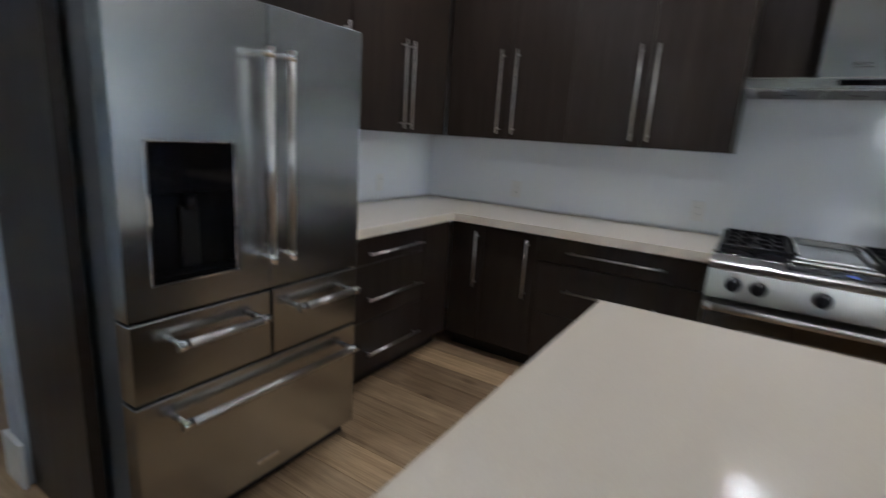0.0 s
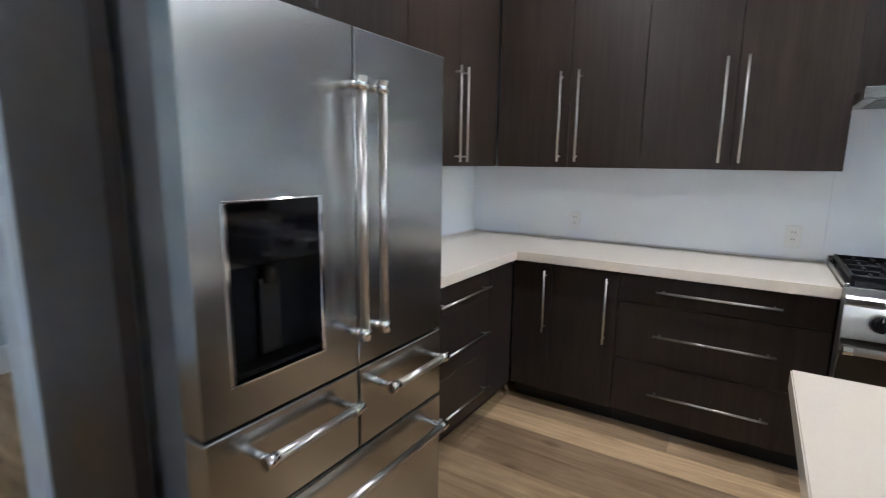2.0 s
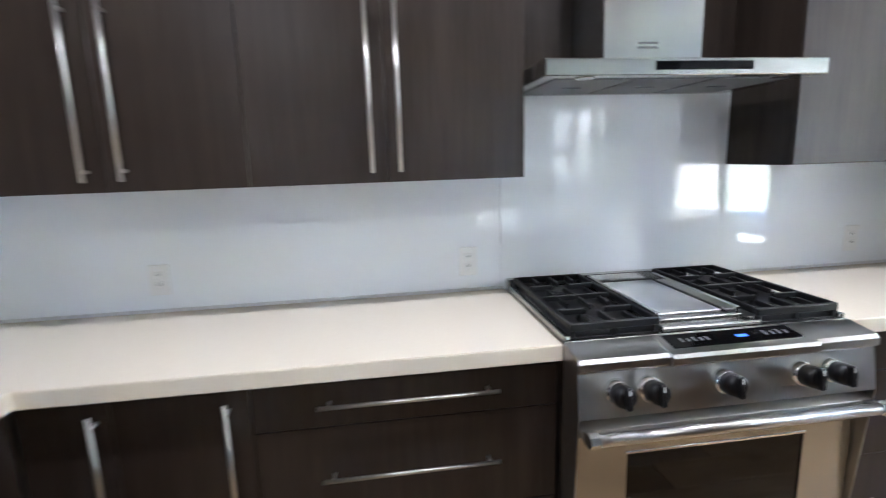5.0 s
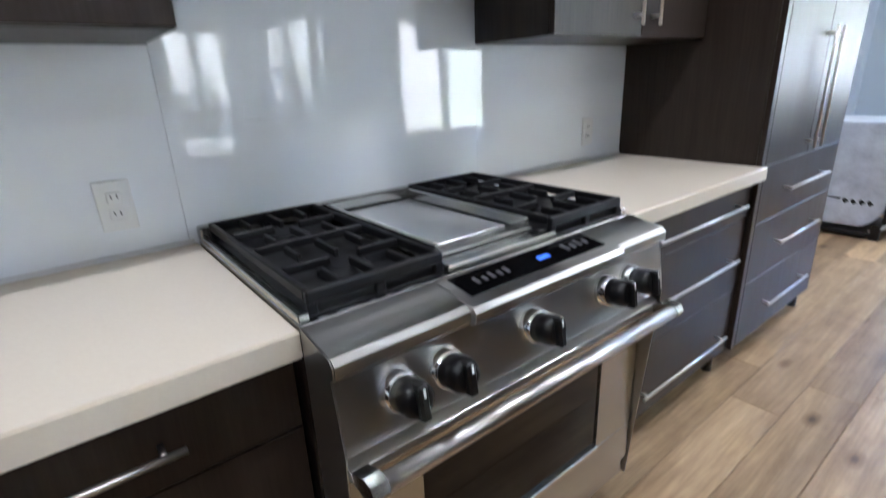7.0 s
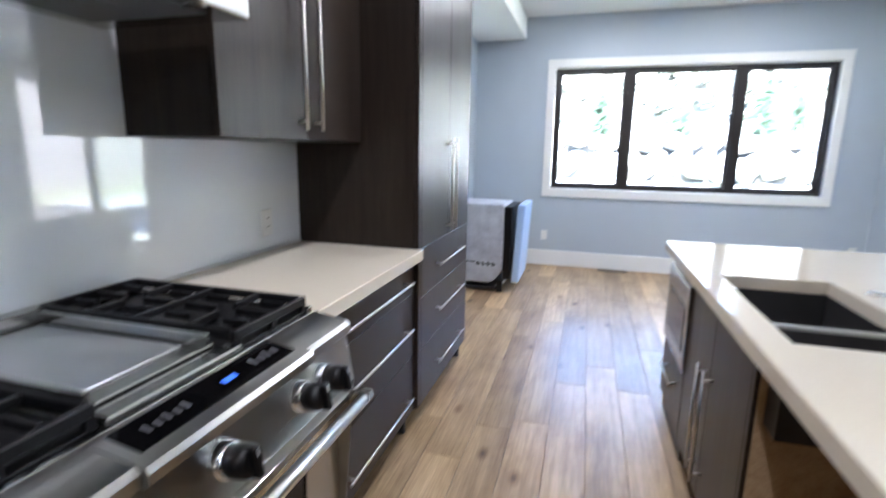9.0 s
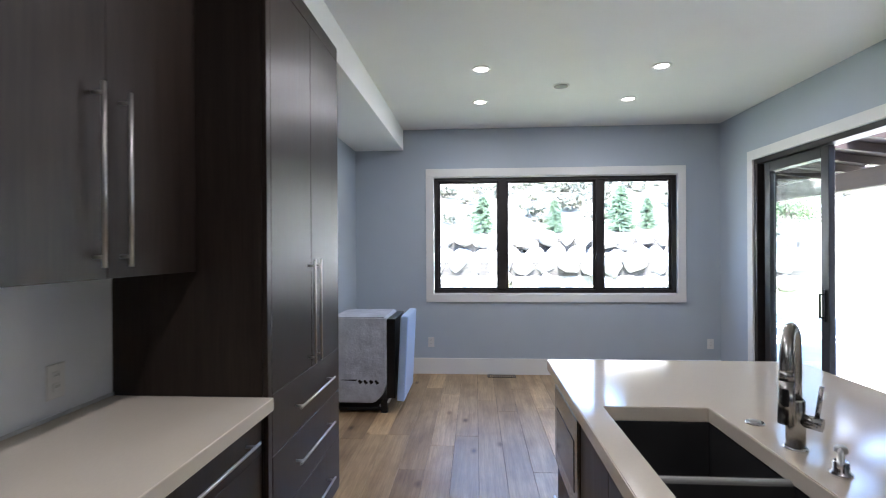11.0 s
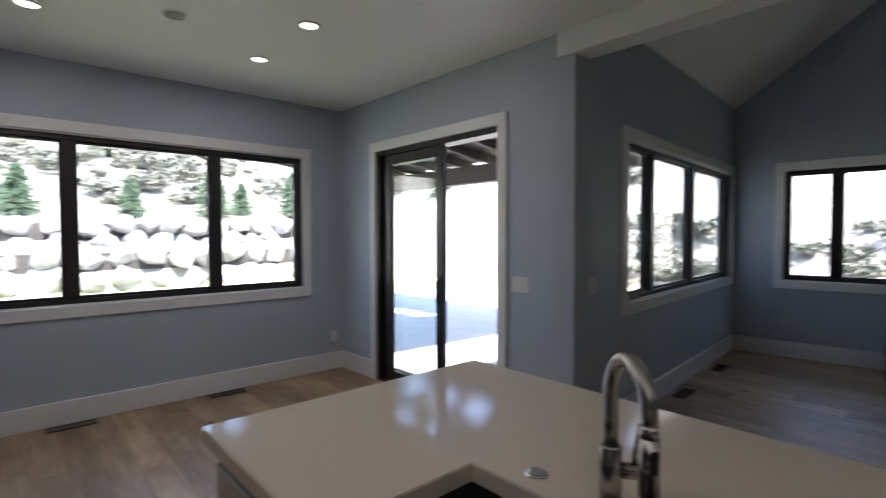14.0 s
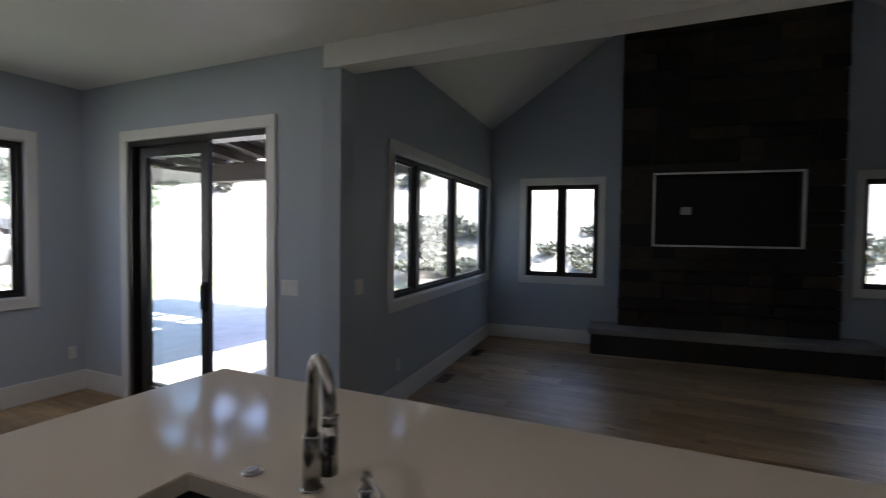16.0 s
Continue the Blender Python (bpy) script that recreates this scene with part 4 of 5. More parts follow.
def sink():
    s = thing("kitchen_sink", pose(0, 0, 0), "dark composite undermount sink with two bowls", "sink")
    zt, zb, t = T0 - 0.002, 0.665, 0.012
    mid = 3.47
    for x0, x1, name in ((SX0 - 0.004, mid - 0.012, "bowl"), (mid + 0.012, SX1 + 0.004, "bowl")):
        y0, y1 = SY0 - 0.004, SY1 + 0.004
        bowl = part(name, joined(slab(x0, x1, y0, y1, zb - t, zb), slab(x0 - t, x0, y0 - t, y1 + t, zb - t, zt), slab(x1, x1 + t - 0.001, y0 - t, y1 + t, zb - t, zt - (0.0 if (x0 > mid) == (x1 > mid) and x1 > mid else 0.0)), slab(x0, x1, y0 - t, y0, zb - t, zt), slab(x0, x1, y1, y1 + t, zb - t, zt)), SINK, s, "dark composite bowl")
        part("drain", turned([(0.045, zb), (0.045, zb + 0.003), (0.03, zb + 0.002), (0.028, zb + 0.001)], 24, Matrix.Translation(((x0 + x1) / 2, (y0 + y1) / 2, 0))), CHROME, bowl, "chrome drain")
    part("divider", slab(mid - 0.011, mid + 0.011, SY0 - 0.004, SY1 + 0.004, zt - 0.03, zt + 0.012, 0.006, 2), SINK_EDGE, s, "pale grey divider edge")


SINK_EDGE = material("pale_grey_edge", (0.30, 0.30, 0.29), 0.3)
sink()


def faucet():
    f = thing("kitchen_faucet", pose(3.568, -2.289, T1), "tall brushed nickel pull-down kitchen faucet", "faucet")
    part("base_ring", turned([(0.030, 0.0), (0.030, 0.006), (0.026, 0.010)], 28), CHROME, f)
    part("body", turned([(0.0235, 0.008), (0.0235, 0.135), (0.020, 0.140)], 28), TAPMETAL, f, "satin nickel body")
    u = Vector((-0.788, 0.616, 0.0))
    pts = [Vector((0, 0, 0.138)), Vector((0, 0, 0.20)), Vector((0, 0, 0.250))]
    R = 0.085
    for k in range(1, 17):
        a = math.pi * k / 16
        pts.append(u * (R - R * math.cos(a)) + Vector((0, 0, 0.252 + R * math.sin(a) * 1.08)))
    pts.append(u * 2 * R + Vector((0, 0, 0.245)))
    part("spout", tube(pts, 0.0155, 16), TAPMETAL, f, "arched satin nickel spout")
    tip = u * 2 * R
    head = part("spray_head", joined(rod(tip + Vector((0, 0, 0.248)), tip + Vector((0, 0, 0.225)), 0.0158, 20, 0.0175), rod(tip + Vector((0, 0, 0.225)), tip + Vector((0, 0, 0.118)), 0.0175, 20, 0.0195)), TAPMETAL, f, "pull-down spray head")
    side = Vector((-u.y, u.x, 0))
    btn = slab(-0.008, 0.008, -0.003, 0.003, -0.022, 0.022, 0.003)
    bmesh.ops.transform(btn, matrix=Matrix.Translation(tip + u * 0.0185 + Vector((0, 0, 0.185))) @ Matrix.Rotation(math.atan2(u.x, -u.y), 4, "Z"), verts=btn.verts)
    part("button", btn, BLACK, head, "black spray button")
    v = Vector((-0.75, -0.66, 0.0)).normalized()
    hub = part("lever_hub", joined(rod(Vector((0, 0, 0.085)) + v * 0.015, Vector((0, 0, 0.082)) + v * 0.062, 0.0175, 20)), TAPMETAL, f, "cylindrical lever hub")
    part("lever", rod(Vector((0, 0, 0.09)) + v * 0.048, Vector((0, 0, 0.185)) + v * 0.060, 0.006, 12), TAPMETAL, hub, "slim lever")


faucet()
air = thing("air_switch", pose(3.766, -2.289, T1), "round chrome air switch in the worktop", "button")
part("ring", turned([(0.029, 0.0), (0.029, 0.004), (0.025, 0.007)], 28), CHROME, air)
part("button", turned([(0.017, 0.006), (0.017, 0.010), (0.014, 0.011)], 24), NICKEL, air)
soap = thing("soap_dispenser", pose(3.415, -2.30, T1), "satin nickel soap dispenser pump", "soap dispenser")
part("base", turned([(0.026, 0.0), (0.025, 0.006), (0.018, 0.012), (0.018, 0.032), (0.014, 0.036)], 24), CHROME, soap)
part("pump", joined(turned([(0.008, 0.034), (0.008, 0.06)], 16), turned([(0.014, 0.056), (0.014, 0.068), (0.010, 0.072)], 20), tube([(0, 0, 0.062), (-0.04, 0.03, 0.064), (-0.075, 0.055, 0.062), (-0.085, 0.062, 0.054)], 0.006)), NICKEL, soap, "satin nickel spout")


# ---- dishwasher waiting in the nook ----
def dishwasher():
    d = thing("dishwasher", pose(6.49, -0.10, 0), "uninstalled dishwasher in white foam wrap, door film blue", "dishwasher")
    W = 0.60
    body = prism([(0.0, 0.09), (-0.40, 0.09), (-0.47, 0.15), (-0.515, 0.26), (-0.515, 0.845), (-0.505, 0.857), (-0.02, 0.857), (0.0, 0.845)], 0, W, "x")
    bmesh.ops.bevel(body, geom=body.edges[:], offset=0.012, segments=2, affect="EDGES")
    part("body", body, WRAP, d, "white foam wrapped body")
    part("torn_wrap", joined(*[prism([(-0.45 + k * 0.05, 0.27 + 0.01 * (k % 2)), (-0.42 + k * 0.05, 0.30), (-0.405 + k * 0.05, 0.285), (-0.425 + k * 0.05, 0.255)], -0.002, 0.001, "x") for k in range(4)] + [prism([(-0.25, 0.30), (-0.10, 0.297), (-0.10, 0.292), (-0.24, 0.285)], -0.002, 0.001, "x")]), BLACK, d, "dark torn spots in the wrap")
    part("base_frame", joined(slab(0.01, W - 0.01, -0.50, -0.02, 0.02, 0.05, 0.004), slab(0.01, 0.05, -0.52, -0.46, 0.0, 0.12, 0.004), slab(W - 0.05, W - 0.01, -0.52, -0.46, 0.0, 0.12, 0.004), slab(0.01, 0.05, -0.06, -0.02, 0.0, 0.1, 0.004)), BLACK, d, "black base frame on feet")
    part("tub_edge", slab(0.012, W - 0.012, -0.59, -0.514, 0.13, 0.84, 0.006), BLACK, d, "dark tub edge")
    door = slab(0.0, W, -0.675, -0.605, 0.11, 0.87, 0.012, 2)
    bmesh.ops.rotate(door, verts=door.verts, cent=(0, -0.60, 0.11), matrix=Matrix.Rotation(radians(3.0), 3, "X"))
    part("door", door, FILM, d, "door panel under pale blue film")
    part("hose_loop", tube([(0.03, -0.45, 0.06), (0.02, -0.53, 0.10), (0.03, -0.57, 0.18), (0.04, -0.55, 0.26)], 0.012), GREY, d, "grey wiring at the corner")
    part("tape", slab(0.06, 0.10, -0.46, -0.42, 0.855, 0.857), GREENTAPE, d, "green tape piece")


GREENTAPE = material("green_tape", (0.06, 0.22, 0.16), 0.4)
dishwasher()


# ---- ceiling lamps: four over the nook, the same kind over the kitchen ----
def downlight(x, y):
    l = thing("recessed_downlight", pose(x, y, CEILING), "white-rimmed recessed ceiling downlight, switched on", "ceiling light", "kitchen downlights")
    part("trim_ring", turned([(0.075, 0.0), (0.073, -0.005), (0.056, -0.007), (0.054, -0.002)], 32), TRIM, l, "white trim ring")
    part("lens", turned([(0.053, -0.003), (0.052, -0.005), (0.04, -0.006)], 28), LAMP, l, "glowing frosted lens")
    data = bpy.data.lights.new("downlight", "AREA")
    data.shape, data.size, data.energy, data.color = "DISK", 0.09, LAMP_WATTS, (1.0, 0.95, 0.88)
    lamp = new("downlight_lamp", data)
    lamp.parent = l
    lamp.location = (0, 0, -0.0105)


LAMP_WATTS = 0.35
for x, y in ((5.99, -1.464), (6.85, -1.464), (6.03, -2.845), (6.865, -2.845), (0.95, -1.15), (2.5, -1.15), (4.0, -1.15), (0.75, -3.5)):
    downlight(x, y)
det = thing("ceiling_box_cover", pose(6.44, -2.152, CEILING), "round blank ceiling box cover, dark rim", "ceiling plate")
part("plate", turned([(0.072, 0.0), (0.070, -0.004), (0.062, -0.006)], 28), TRIM, det)
part("hole", turned([(0.061, -0.005), (0.059, -0.009)], 24), DARKGREY, det, "dark open box")


# ---- stairs in the hall ----
STEEP = 0.607
ST_X = -2.30


def staircase():
    s = thing("staircase", pose(0, 0, 0), "painted closed staircase with black metal railing", "staircase")
    y0, y1 = -3.13, 0.0
    z0 = 1.235 - (-3.07 - y0) * STEEP
    part("side_wall", prism([(y0, 0), (y1, 0), (y1, z0 + (y1 - y0) * STEEP), (y0, z0)], ST_X - 0.10, ST_X, "x"), WALL, s, "blue-grey painted closed stair side")
    part("cap_trim", prism([(y0 - 0.01, z0), (y1, z0 + (y1 - y0) * STEEP), (y1, z0 + (y1 - y0) * STEEP + 0.02), (y0 - 0.01, z0 + 0.02)], ST_X - 0.115, ST_X + 0.015, "x"), TRIM, s, "white sloping cap")
    part("skirting", slab(ST_X, ST_X + 0.018, y0, y1, 0, BB, 0.003), TRIM, s, "white baseboard")
    part("landing", slab(-3.34, -1.55, -4.4, -3.15, 0, 0.30, 0.006), TRIM, s, "white painted bottom steps")
    part("newel_wall", slab(-2.15, -2.05, -3.32, -3.16, 0.30, 0.98, 0.004), TRIM, s, "white painted newel board")
    for k in range(8):
        part("step", slab(-3.34, ST_X - 0.101, -3.15 + k * 0.28, -3.15 + k * 0.28 + 0.30, 0.30 + k * 0.17, 0.47 + k * 0.17, 0.005), OAK, s, "oak tread")
    rail = thing("stair_railing", pose(0, 0, 0), "black metal stair railing with thin sloping bars", "railing")
    x = ST_X - 0.05
    for k in range(6):
        a = (x, y0, z0 + 0.10 + k * 0.135)
        b = (x, y1, z0 + (y1 - y0) * STEEP + 0.10 + k * 0.135)
        part("bar", rod(a, b, 0.0065, 8), BLACK, rail)
    part("top_rail", prism([(y0, z0 + 0.83), (y1, z0 + (y1 - y0) * STEEP + 0.83), (y1, z0 + (y1 - y0) * STEEP + 0.87), (y0, z0 + 0.87)], x - 0.025, x + 0.025, "x"), BLACK, rail, "flat black top rail")
    for y in (y0 + 0.02, y0 + 1.05, y0 + 2.1):
        z = z0 + (y - y0) * STEEP
        part("post", slab(x - 0.018, x + 0.018, y - 0.018, y + 0.018, z + 0.02, z + 0.85, 0.002), BLACK, rail, "square black post")
    part("lower_post", slab(-2.047, -2.012, -3.27, -3.235, 0.38, 1.9, 0.002), BLACK, rail, "tall black bottom post")
    part("post_foot", slab(-2.049, -2.0, -3.29, -3.215, 0.40, 0.48, 0.003), BLACK, rail, "bolted black foot")


staircase()


# ---- fireplace ----
FX0, FX1, FY = -4.30, -1.83, -ROOM_D + 0.22
fire = thing("fireplace", G, "tall dark ledgestone fireplace with raised hearth", "fireplace")
part("core", wall(FX0 + 0.03, FX1 - 0.03, -ROOM_D, FY - 0.03, 0.0, 5.0, [(-3.90, -2.25, 1.413, 2.34)]), MORTAR, fire, "dark mortar core")
part("hearth", slab(-4.60, -1.51, -ROOM_D + 0.03, -3.60, 0.0, 0.262, 0.01), MORTAR, fire, "dark stone hearth base")
HEARTH = paint("grey_hearth_stone", (0.24, 0.23, 0.22), 0.7)
part("hearth_slab", slab(-4.63, -1.48, -ROOM_D + 0.02, -3.57, 0.263, 0.335, 0.012, 2), HEARTH, fire, "grey stone hearth slab")
tvbox = thing("tv_niche", G, "recessed television niche with white rim", "niche")
nx0, nx1, nz0, nz1 = -3.90, -2.25, 1.413, 2.34
part("back", slab(nx0 + 0.001, nx1 - 0.001, -ROOM_D + 0.002, -ROOM_D + 0.02, nz0 + 0.001, nz1 - 0.001), BLACK, tvbox, "black niche back")
part("rim", joined(slab(nx0 - 0.012, nx1 + 0.012, FY - 0.02, FY + 0.012, nz1 - 0.012, nz1 + 0.012), slab(nx0 - 0.012, nx1 + 0.012, FY - 0.02, FY + 0.012, nz0 - 0.012, nz0 + 0.012), slab(nx0 - 0.012, nx0 + 0.012, FY - 0.02, FY + 0.012, nz0, nz1), slab(nx1 - 0.012, nx1 + 0.012, FY - 0.02, FY + 0.012, nz0, nz1)), TRIM, tvbox, "thin white metal rim")
part("outlet_plate", slab(-2.71, -2.59, -ROOM_D + 0.02, -ROOM_D + 0.03, 1.82, 1.92, 0.002), PLASTIC, tvbox, "white outlet plate")


# ---- outdoors ----
def hill(x, y):
    """Height of the ground: level round the house, rising beyond the lawn."""
    def step(a):
        return max(0.0, a)
    east = step(x - 21.5)
    # steepened; the unseen upper slope blocks sky light from the great room
    south = step(-12.5 - y) * 1.7
    d = math.hypot(east, south)
    north = step(y - 16)
    west = step(-18 - x)
    d = math.hypot(d, math.hypot(north * 0.6, west * 0.3))
    z = -0.2 + 0.34 * min(d, 60) + 0.12 * max(0, min(d - 60, 150))
    terrace = 1.15 * min(1.0, step(x - 19.6) / 0.8) if x < 24 else 1.15
    if -14 < y < 14 and x > 19.6:
        z += terrace * min(1.0, (14 - abs(y)) / 3)
    if d > 0:
        z += 0.35 * noise.noise(Vector((x * 0.18, y * 0.18, 0.3))) * min(1, d / 3)
    return z


def ground_sheet():
    xs = sorted(set([-600, -350, -200, -120, -80, -55, -40, -30, -24] + [v * 1.5 for v in range(-13, 34)] + [19.6, 20.0, 20.4] + [56, 64, 76, 95, 130, 180, 260, 400, 600]))
    ys = sorted(set([-600, -400, -260, -170, -120, -90, -72, -60] + [v * 1.5 for v in range(-34, 27)] + [46, 56, 72, 100, 160, 260, 420, 600]))
    bm = bmesh.new()
    grid = [[bm.verts.new((x, y, hill(x, y))) for x in xs] for y in ys]
    for a, b in zip(grid, grid[1:]):
        for k in range(len(xs) - 1):
            f = bm.faces.new((a[k], a[k + 1], b[k + 1], b[k]))
            f.smooth = True
    structure("ground", bm, GROUND, None, "lawn rising into a dry sage hillside", "ground")


ground_sheet()
structure("patio", slab(5.0, 13.2, -11.0, PATIO - 0.17, -0.19, -0.03, 0.01), CONCRETE, None, "pale concrete patio slab", "patio")


def boulder_mesh(seed):
    rnd = random.Random(seed)
    bm = bmesh.new()
    bmesh.ops.create_icosphere(bm, subdivisions=3, radius=0.5)
    off = Vector((rnd.uniform(0, 50), rnd.uniform(0, 50), rnd.uniform(0, 50)))
    planes = [(Vector((rnd.uniform(-1, 1), rnd.uniform(-1, 1), rnd.uniform(-1, 1))).normalized(), rnd.uniform(0.31, 0.43)) for _ in range(15)]
    for v in bm.verts:
        for n, d in planes:
            over = v.co.dot(n) - d
            if over > 0:
                v.co -= n * over * 0.97
        v.co += v.co.normalized() * 0.018 * noise.noise(v.co * 5 + off)
        v.co.z *= 0.9
    return meshed("boulder", bm, ROCK)


boulders = [boulder_mesh(s) for s in range(7)]
rnd = random.Random(4)
for bx, bz, size in (((19.85, 0.12, 0.98), (20.1, 0.80, 0.92), (22.25, 1.16, 0.85), (22.5, 1.74, 0.80))):
    y = -12.5
    while y < 9:
        w = size * rnd.uniform(0.8, 1.35)
        ob = new("boulder", boulders[rnd.randrange(7)])
        ob.matrix_basis = Matrix.LocRotScale((bx + rnd.uniform(-0.2, 0.2), y + w / 2, bz + rnd.uniform(-0.1, 0.12)), Euler((rnd.uniform(-0.3, 0.3), rnd.uniform(-0.3, 0.3), rnd.uniform(0, 6))), Vector((size * 0.95, w, size * rnd.uniform(0.8, 1.1))))
        tagged(ob, "pale granite boulder in the retaining wall", "boulder", "boulders of the retaining wall")
        y += w * 0.88


# added dark slabs stand in for shadow in the gaps of each boulder row
structure("gap_shade_bank", slab(20.05, 20.5, -13, 9.5, -0.3, 0.95), GAPSHADE, None, "dark backing for the shade between the lower boulders", "soil")
structure("gap_shade_bank", slab(22.5, 22.9, -13, 9.5, 0.8, 1.85), GAPSHADE, None, "dark backing for the shade between the upper boulders", "soil")


def leaf_blob(bm, centre, size, rnd, count, flat=0.6, leaf=0.05):
    """Many small leaves strewn through an uneven clump."""
    for _ in range(count):
        d = Vector((rnd.gauss(0, 1), rnd.gauss(0, 1), rnd.gauss(0, flat)))
        d = d.normalized() * size * rnd.uniform(0.35, 1.0) * (1 + 0.3 * noise.noise(d * 2 + centre))
        p = centre + Vector((d.x, d.y, d.z * flat + size * 0.3))
        a = Vector((rnd.uniform(-1, 1), rnd.uniform(-1, 1), rnd.uniform(-1, 1))).normalized() * leaf * rnd.uniform(0.6, 1.5)
        b = a.cross(Vector((rnd.uniform(-1, 1), rnd.uniform(-1, 1), rnd.uniform(-1, 1)))).normalized() * leaf * rnd.uniform(0.4, 0.9)
        bm.faces.new([bm.verts.new(p - a), bm.verts.new(p + b), bm.verts.new(p + a), bm.verts.new(p - b)])


def brush_mesh(seed, leaf=0.07):
    r = random.Random(seed)
    bm = bmesh.new()
    for _ in range(5):
        leaf_blob(bm, Vector((r.uniform(-0.5, 0.5), r.uniform(-0.5, 0.5), r.uniform(0.0, 0.25))), r.uniform(0.3, 0.5), r, 130, 0.6, leaf)
    return bm


# the hillside's brush: one mesh, nobody could count it
def brush_cover(name, boxes, mat, label, size):
    bm = bmesh.new()
    protos = []
    for s in range(4):
        me = bpy.data.meshes.new("proto")
        b = brush_mesh(s + 11)
        b.to_mesh(me)
        b.free()
        co = np.empty(len(me.vertices) * 3)
        me.vertices.foreach_get("co", co)
        protos.append(co.reshape(-1, 3))
        bpy.data.meshes.remove(me)
    bm.free()
    r = random.Random(21)
    verts, count = [], 0
    for x0, x1, y0, y1, n in boxes:
        for _ in range(n):
            x, y = r.uniform(x0, x1), r.uniform(y0, y1)
            a, s = r.uniform(0, 6.3), size * r.uniform(0.6, 1.5)
            c = protos[r.randrange(4)] * s
            verts.append(np.stack([c[:, 0] * math.cos(a) - c[:, 1] * math.sin(a) + x, c[:, 0] * math.sin(a) + c[:, 1] * math.cos(a) + y, c[:, 2] + hill(x, y)], 1))
    verts = np.concatenate(verts)
    n = len(verts) // 4
    me = bpy.data.meshes.new(name)
    me.vertices.add(n * 4)
    me.vertices.foreach_set("co", verts.ravel())
    me.loops.add(n * 4)
    me.loops.foreach_set("vertex_index", np.arange(n * 4))
    me.polygons.add(n)
    me.polygons.foreach_set("loop_start", np.arange(n) * 4)
    me.update()
    me.materials.append(mat)
    return tagged(new(name, me), label, "shrubs", kind="stuff")


brush_cover("hillside_brush", [(26.0, 31, -22, 14, 34), (31, 48, -22, 16, 230), (9, 30, -34, -18, 60), (-14, 9, -34, -18, 50)], SAGE, "dry grey-green sage brush on the hillside", 1.0)
brush_cover("garden_shrubs", [(-8, 7, -15.2, -12.9, 36), (7.4, 11.0, -15.4, -13.2, 15)], SAGE, "grey-green shrubs along the foot of the slope", 0.8)


def spruce_meshes(seed):
    r = random.Random(seed)
    bm = bmesh.new()
    H = 1.0
    for k in range(26):
        z = 0.06 + 0.92 * (k / 26) ** 0.95
        rad = 0.40 * (1 - z) ** 0.85 + 0.02
        for j in range(17):
            a = r.uniform(0, 6.283)
            L = rad * r.uniform(0.45, 1.3)
            tip = Vector((math.cos(a) * L, math.sin(a) * L, z - 0.10 * L + r.uniform(-0.035, 0.045)))
            base = Vector((0, 0, z + 0.02))
            across = Vector((-math.sin(a), math.cos(a), 0))
            for q in range(6):
                p = base.lerp(tip, 0.25 + 0.15 * q)
                w = 0.030 * (1.2 - 0.12 * q)
                d = (tip - base).normalized() * 0.05
                for sgn in (1, -1):
                    e = d * 0.8 + across * sgn * 0.05 + Vector((0, 0, r.uniform(-0.02, 0.012)))
                    bm.faces.new([bm.verts.new(p), bm.verts.new(p + e * 0.6 + Vector((0, 0, w * 0.5))), bm.verts.new(p + e), bm.verts.new(p + e * 0.6 - Vector((0, 0, w * 0.5)))])
    crown = meshed("crown", bm, SPRUCE)
    trunk = meshed("trunk", rod((0, 0, -0.05), (0, 0, 0.95), 0.018, 8, 0.004), BARK)
    return crown, trunk


def spruce(x, y, h, meshes):
    t = thing("spruce_tree", Matrix.Translation((x, y, hill(x, y))) @ Matrix.Diagonal((h, h, h, 1)), "young green spruce on the hillside", "tree", "young spruces on the hillside")
    for name, me in zip(("crown", "trunk"), meshes):
        ob = new(name, me)
        ob.parent = t


spruces = [spruce_meshes(s) for s in range(3)]
for k, (x, y, h) in enumerate(((25.3, -1.75, 1.8), (25.3, -5.1, 1.55), (25.3, -8.1, 2.15), (25.6, -9.4, 1.45), (27, 3.2, 2.0), (28, -13.0, 2.5))):
    spruce(x, y, h, spruces[k % 3])


def leafy_tree(x, y, h, seed):
    r = random.Random(seed)
    t = thing("leafy_tree", pose(x, y, hill(x, y)), "bright green leafy tree beyond the lawn", "tree", "leafy trees")
    limbs = [rod((0, 0, -0.1), (0.05, 0, h * 0.45), 0.07, 10, 0.045)]
    bm = bmesh.new()
    for k in range(14):
        a, z = r.uniform(0, 6.28), h * r.uniform(0.35, 0.95)
        reach = h * 0.28 * r.uniform(0.4, 1.0) * (1.25 - z / h)
        end = Vector((math.cos(a) * reach, math.sin(a) * reach, z))
        limbs.append(rod((0.05, 0, h * r.uniform(0.25, 0.45)), end, 0.03, 6, 0.01))
        leaf_blob(bm, end - Vector((0, 0, 0.2)), h * 0.13, r, 240, 0.8, 0.06)
    part("trunk", joined(*limbs), BARK, t, "slender trunk with limbs")
    part("crown", bm, ASPEN, t, "loose crown of small leaves")


for k, (x, y, h) in enumerate(((20.5, -12.6, 4.4), (23.0, -14.5, 4.6))):
    leafy_tree(x, y, h, 40 + k)


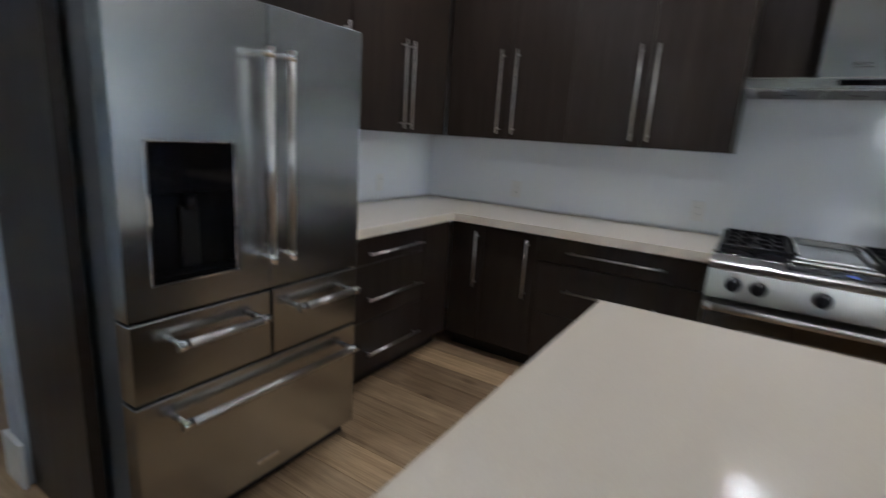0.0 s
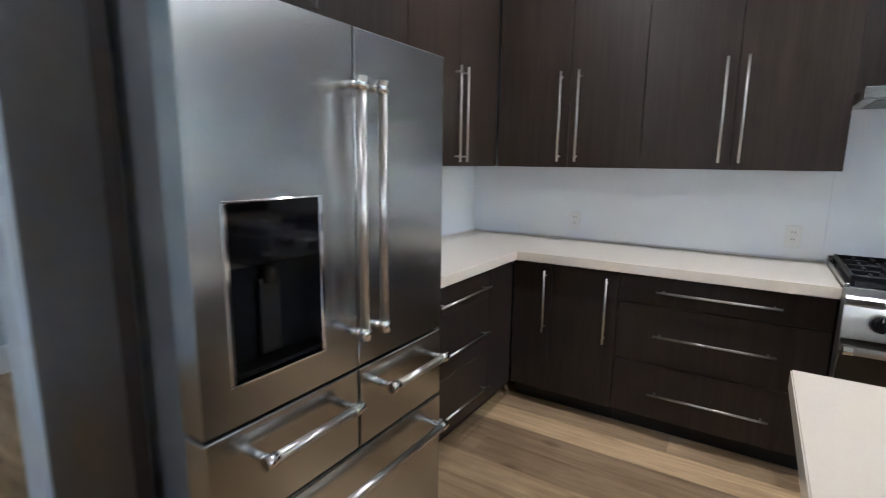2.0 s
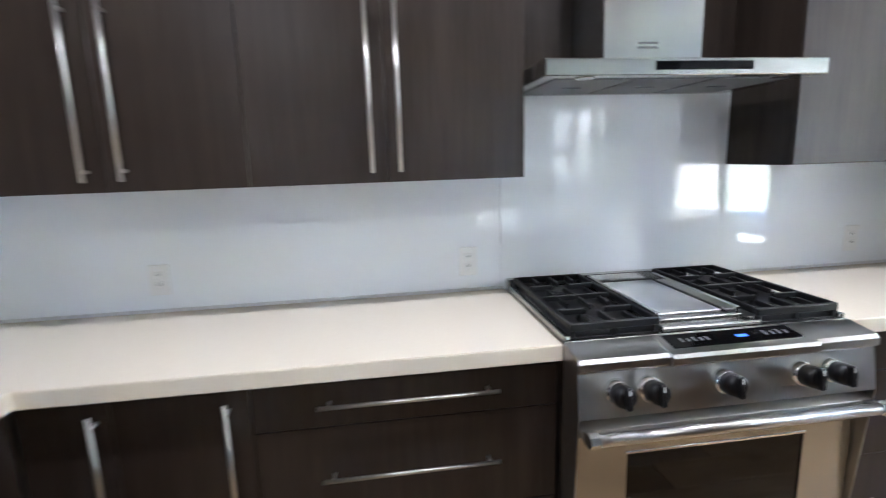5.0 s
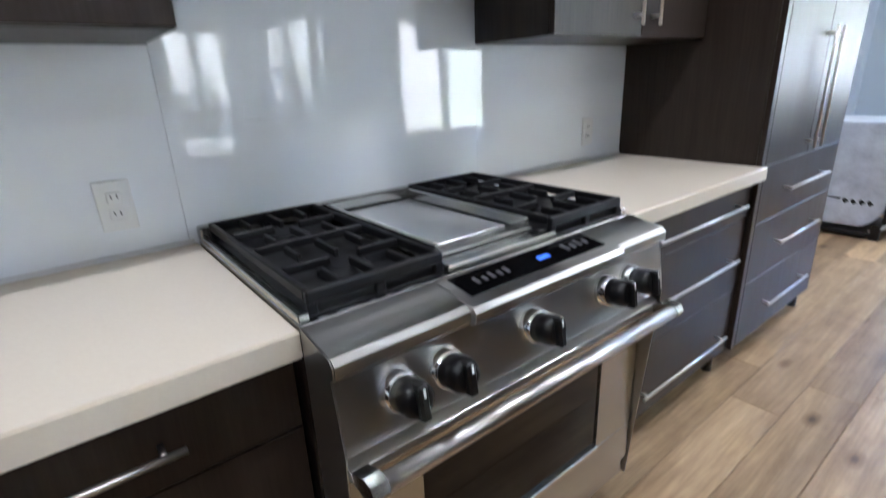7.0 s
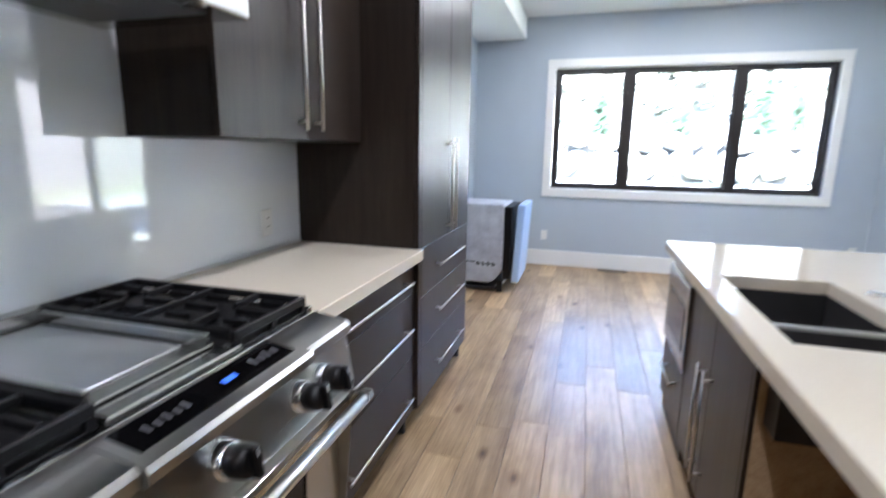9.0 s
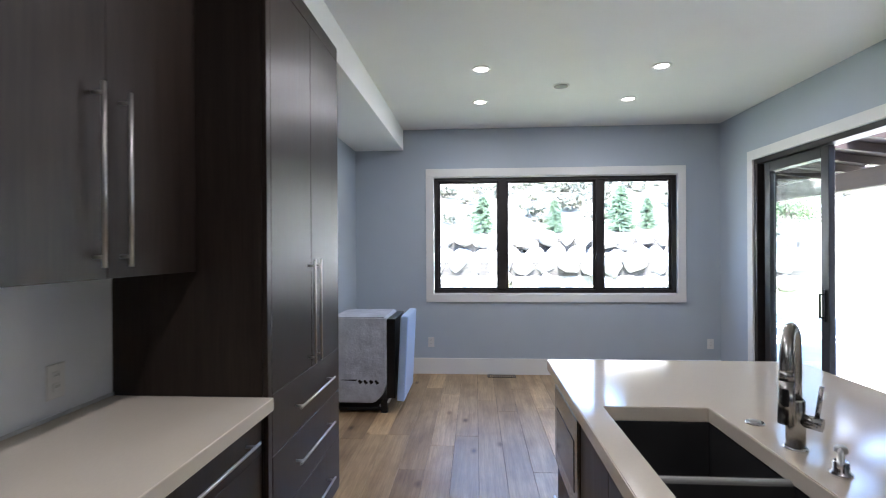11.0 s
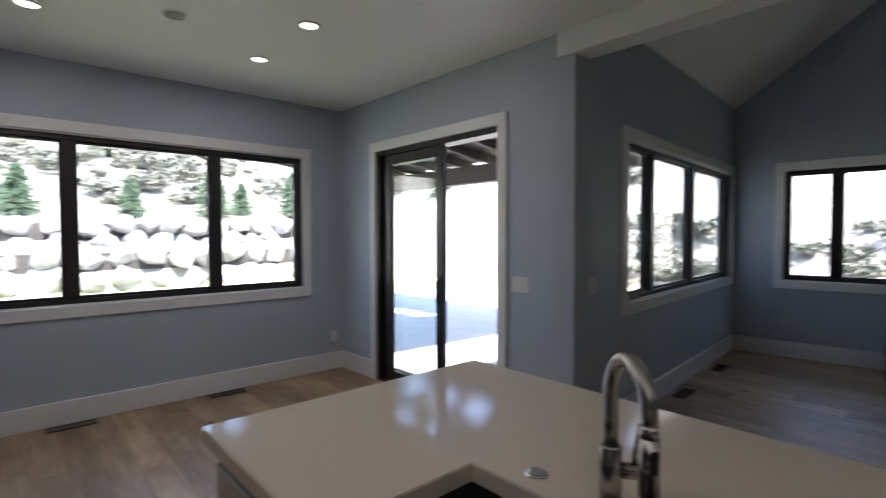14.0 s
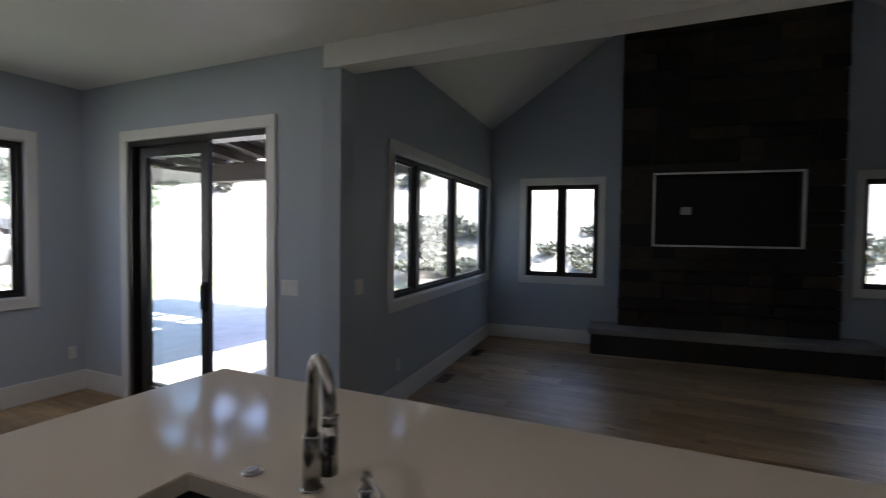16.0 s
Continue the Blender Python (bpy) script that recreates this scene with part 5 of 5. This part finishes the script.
# ---- covered porch ----
def porch():
    p = thing("porch_roof", pose(0, 0, 0), "dark timber porch roof with open rafters", "porch")
    part("wall_plate", slab(5.2, 7.9, PATIO - 0.30, PATIO - 0.17, 3.05, 3.25), TIMBER, p, "timber wall plate")
    part("beam", slab(6.40, 14.5, -8.30, -8.08, 2.47, 2.80, 0.01), TIMBER, p, "heavy timber beam")
    for k in range(11):
        x = 6.45 + k * 0.78
        part("rafter", prism([(PATIO - 0.2, 3.35), (-8.9, 2.79), (-8.9, 2.93), (PATIO - 0.2, 3.49)], x - 0.05, x + 0.05, "x"), TIMBER, p, "sloping timber rafter")
    def deck(y):
        return 3.495 - (PATIO - 0.2 - y) * 0.1236

    for k in range(9):
        y1 = PATIO - 0.2 - k * 0.48
        y0 = y1 - 0.478
        for a, b in ([(6.35, 8.3), (10.5, 14.4)] if k in (3, 5) else [(6.35, 14.4)]):
            part("board", prism([(y1, deck(y1)), (y0, deck(y0)), (y0, deck(y0) + 0.03), (y1, deck(y1) + 0.03)], a, b, "x"), TIMBER, p, "roof board")
    part("post", slab(14.2, 14.4, -8.29, -8.09, -0.19, 2.47, 0.01), TIMBER, p, "square timber post")


porch()


# ---- pieces: fireplace stones ----
def ledge_mesh(w, h, seed):
    r = random.Random(seed)
    bm = slab(0, w, 0, 0.06, 0, h, 0.008)
    for v in bm.verts:
        v.co += Vector((r.uniform(-0.004, 0.004), r.uniform(-0.012, 0.012) if v.co.y > 0.03 else 0, r.uniform(-0.004, 0.004)))
    return meshed("stone", bm, STONE)


rnd = random.Random(9)
sizes = [(w, h) for h in (0.16, 0.22, 0.30) for w in (0.28, 0.40, 0.55, 0.70)]
ledge = {s: ledge_mesh(s[0] - 0.012, s[1] - 0.012, k) for k, s in enumerate(sizes)}
fit_cache = {}


def stone(x, z, w, h):
    key = (w, h) if (w, h) in ledge else None
    if key is None:
        key = (round(w, 2), h)
        if key not in fit_cache:
            fit_cache[key] = ledge_mesh(max(0.05, key[0] - 0.012), h - 0.012, len(fit_cache) + 50)
        me = fit_cache[key]
    else:
        me = ledge[key]
    ob = new("stone", me)
    ob.parent = fire
    ob.matrix_basis = pose(x, FY - 0.055 + rnd.uniform(-0.008, 0.012), z)


z = 0.336
while z < 4.9:
    h = rnd.choice((0.16, 0.22, 0.30))
    spans = [(FX0, FX1)]
    if z + h > nz0 - 0.01 and z < nz1 + 0.01:
        if z < nz0 - 0.02:
            h = round(nz0 - z - 0.012, 3) if nz0 - z > 0.1 else h
        spans = [(FX0, nx0 - 0.013), (nx1 + 0.013, FX1)] if z + h > nz0 - 0.005 else spans
    for a, b in spans:
        x = a
        while x < b - 0.03:
            w = rnd.choice((0.28, 0.40, 0.55, 0.70))
            if b - x - w < 0.15:
                w = b - x
            stone(x, z, w, h)
            x += w
    z += h


# ---- pieces: oak floor planks ----
floor = thing("floor", pose(0, 0, 0), "wide oak plank floor with knots, matt finish", "floor", kind="structure")
part("subfloor", joined(slab(-3.34, EAST + 0.05, PATIO - 0.1, 0.05, -0.15, -0.006), slab(-3.34, 6.3, -9.9, PATIO - 0.1, -0.15, -0.006)), MORTAR, floor, "dark subfloor")
PW = 0.178
plank_meshes = {}


def plank(length):
    if length not in plank_meshes:
        bm = slab(0, length - 0.0016, 0, PW - 0.0016, -0.014, 0.0, 0.0012)
        plank_meshes[length] = meshed("plank", bm, OAK)
    return plank_meshes[length]


rnd = random.Random(17)
y = 0.0
while y > -9.8:
    y -= PW
    lo, hi = (-3.3, EAST) if y > PATIO - PW else (-2.4, 6.2)
    if y > -2.6:
        lo = 0.0
    x = lo - rnd.choice((0.0, 0.4, 0.8, 1.2))
    while x < hi - 0.03:
        length = rnd.choice((1.3, 1.6, 1.9, 2.2))
        if x + length > hi:
            length = round(hi - x, 2)
        if length > 0.05:
            ob = new("plank", plank(length))
            ob.parent = floor
            ob.matrix_basis = pose(x, y, 0.0)
        x += length
for k in range(int(2.6 / PW)):
    ob = new("plank", plank(3.3))
    ob.parent = floor
    ob.matrix_basis = pose(-3.32, -PW * (k + 1), 0)
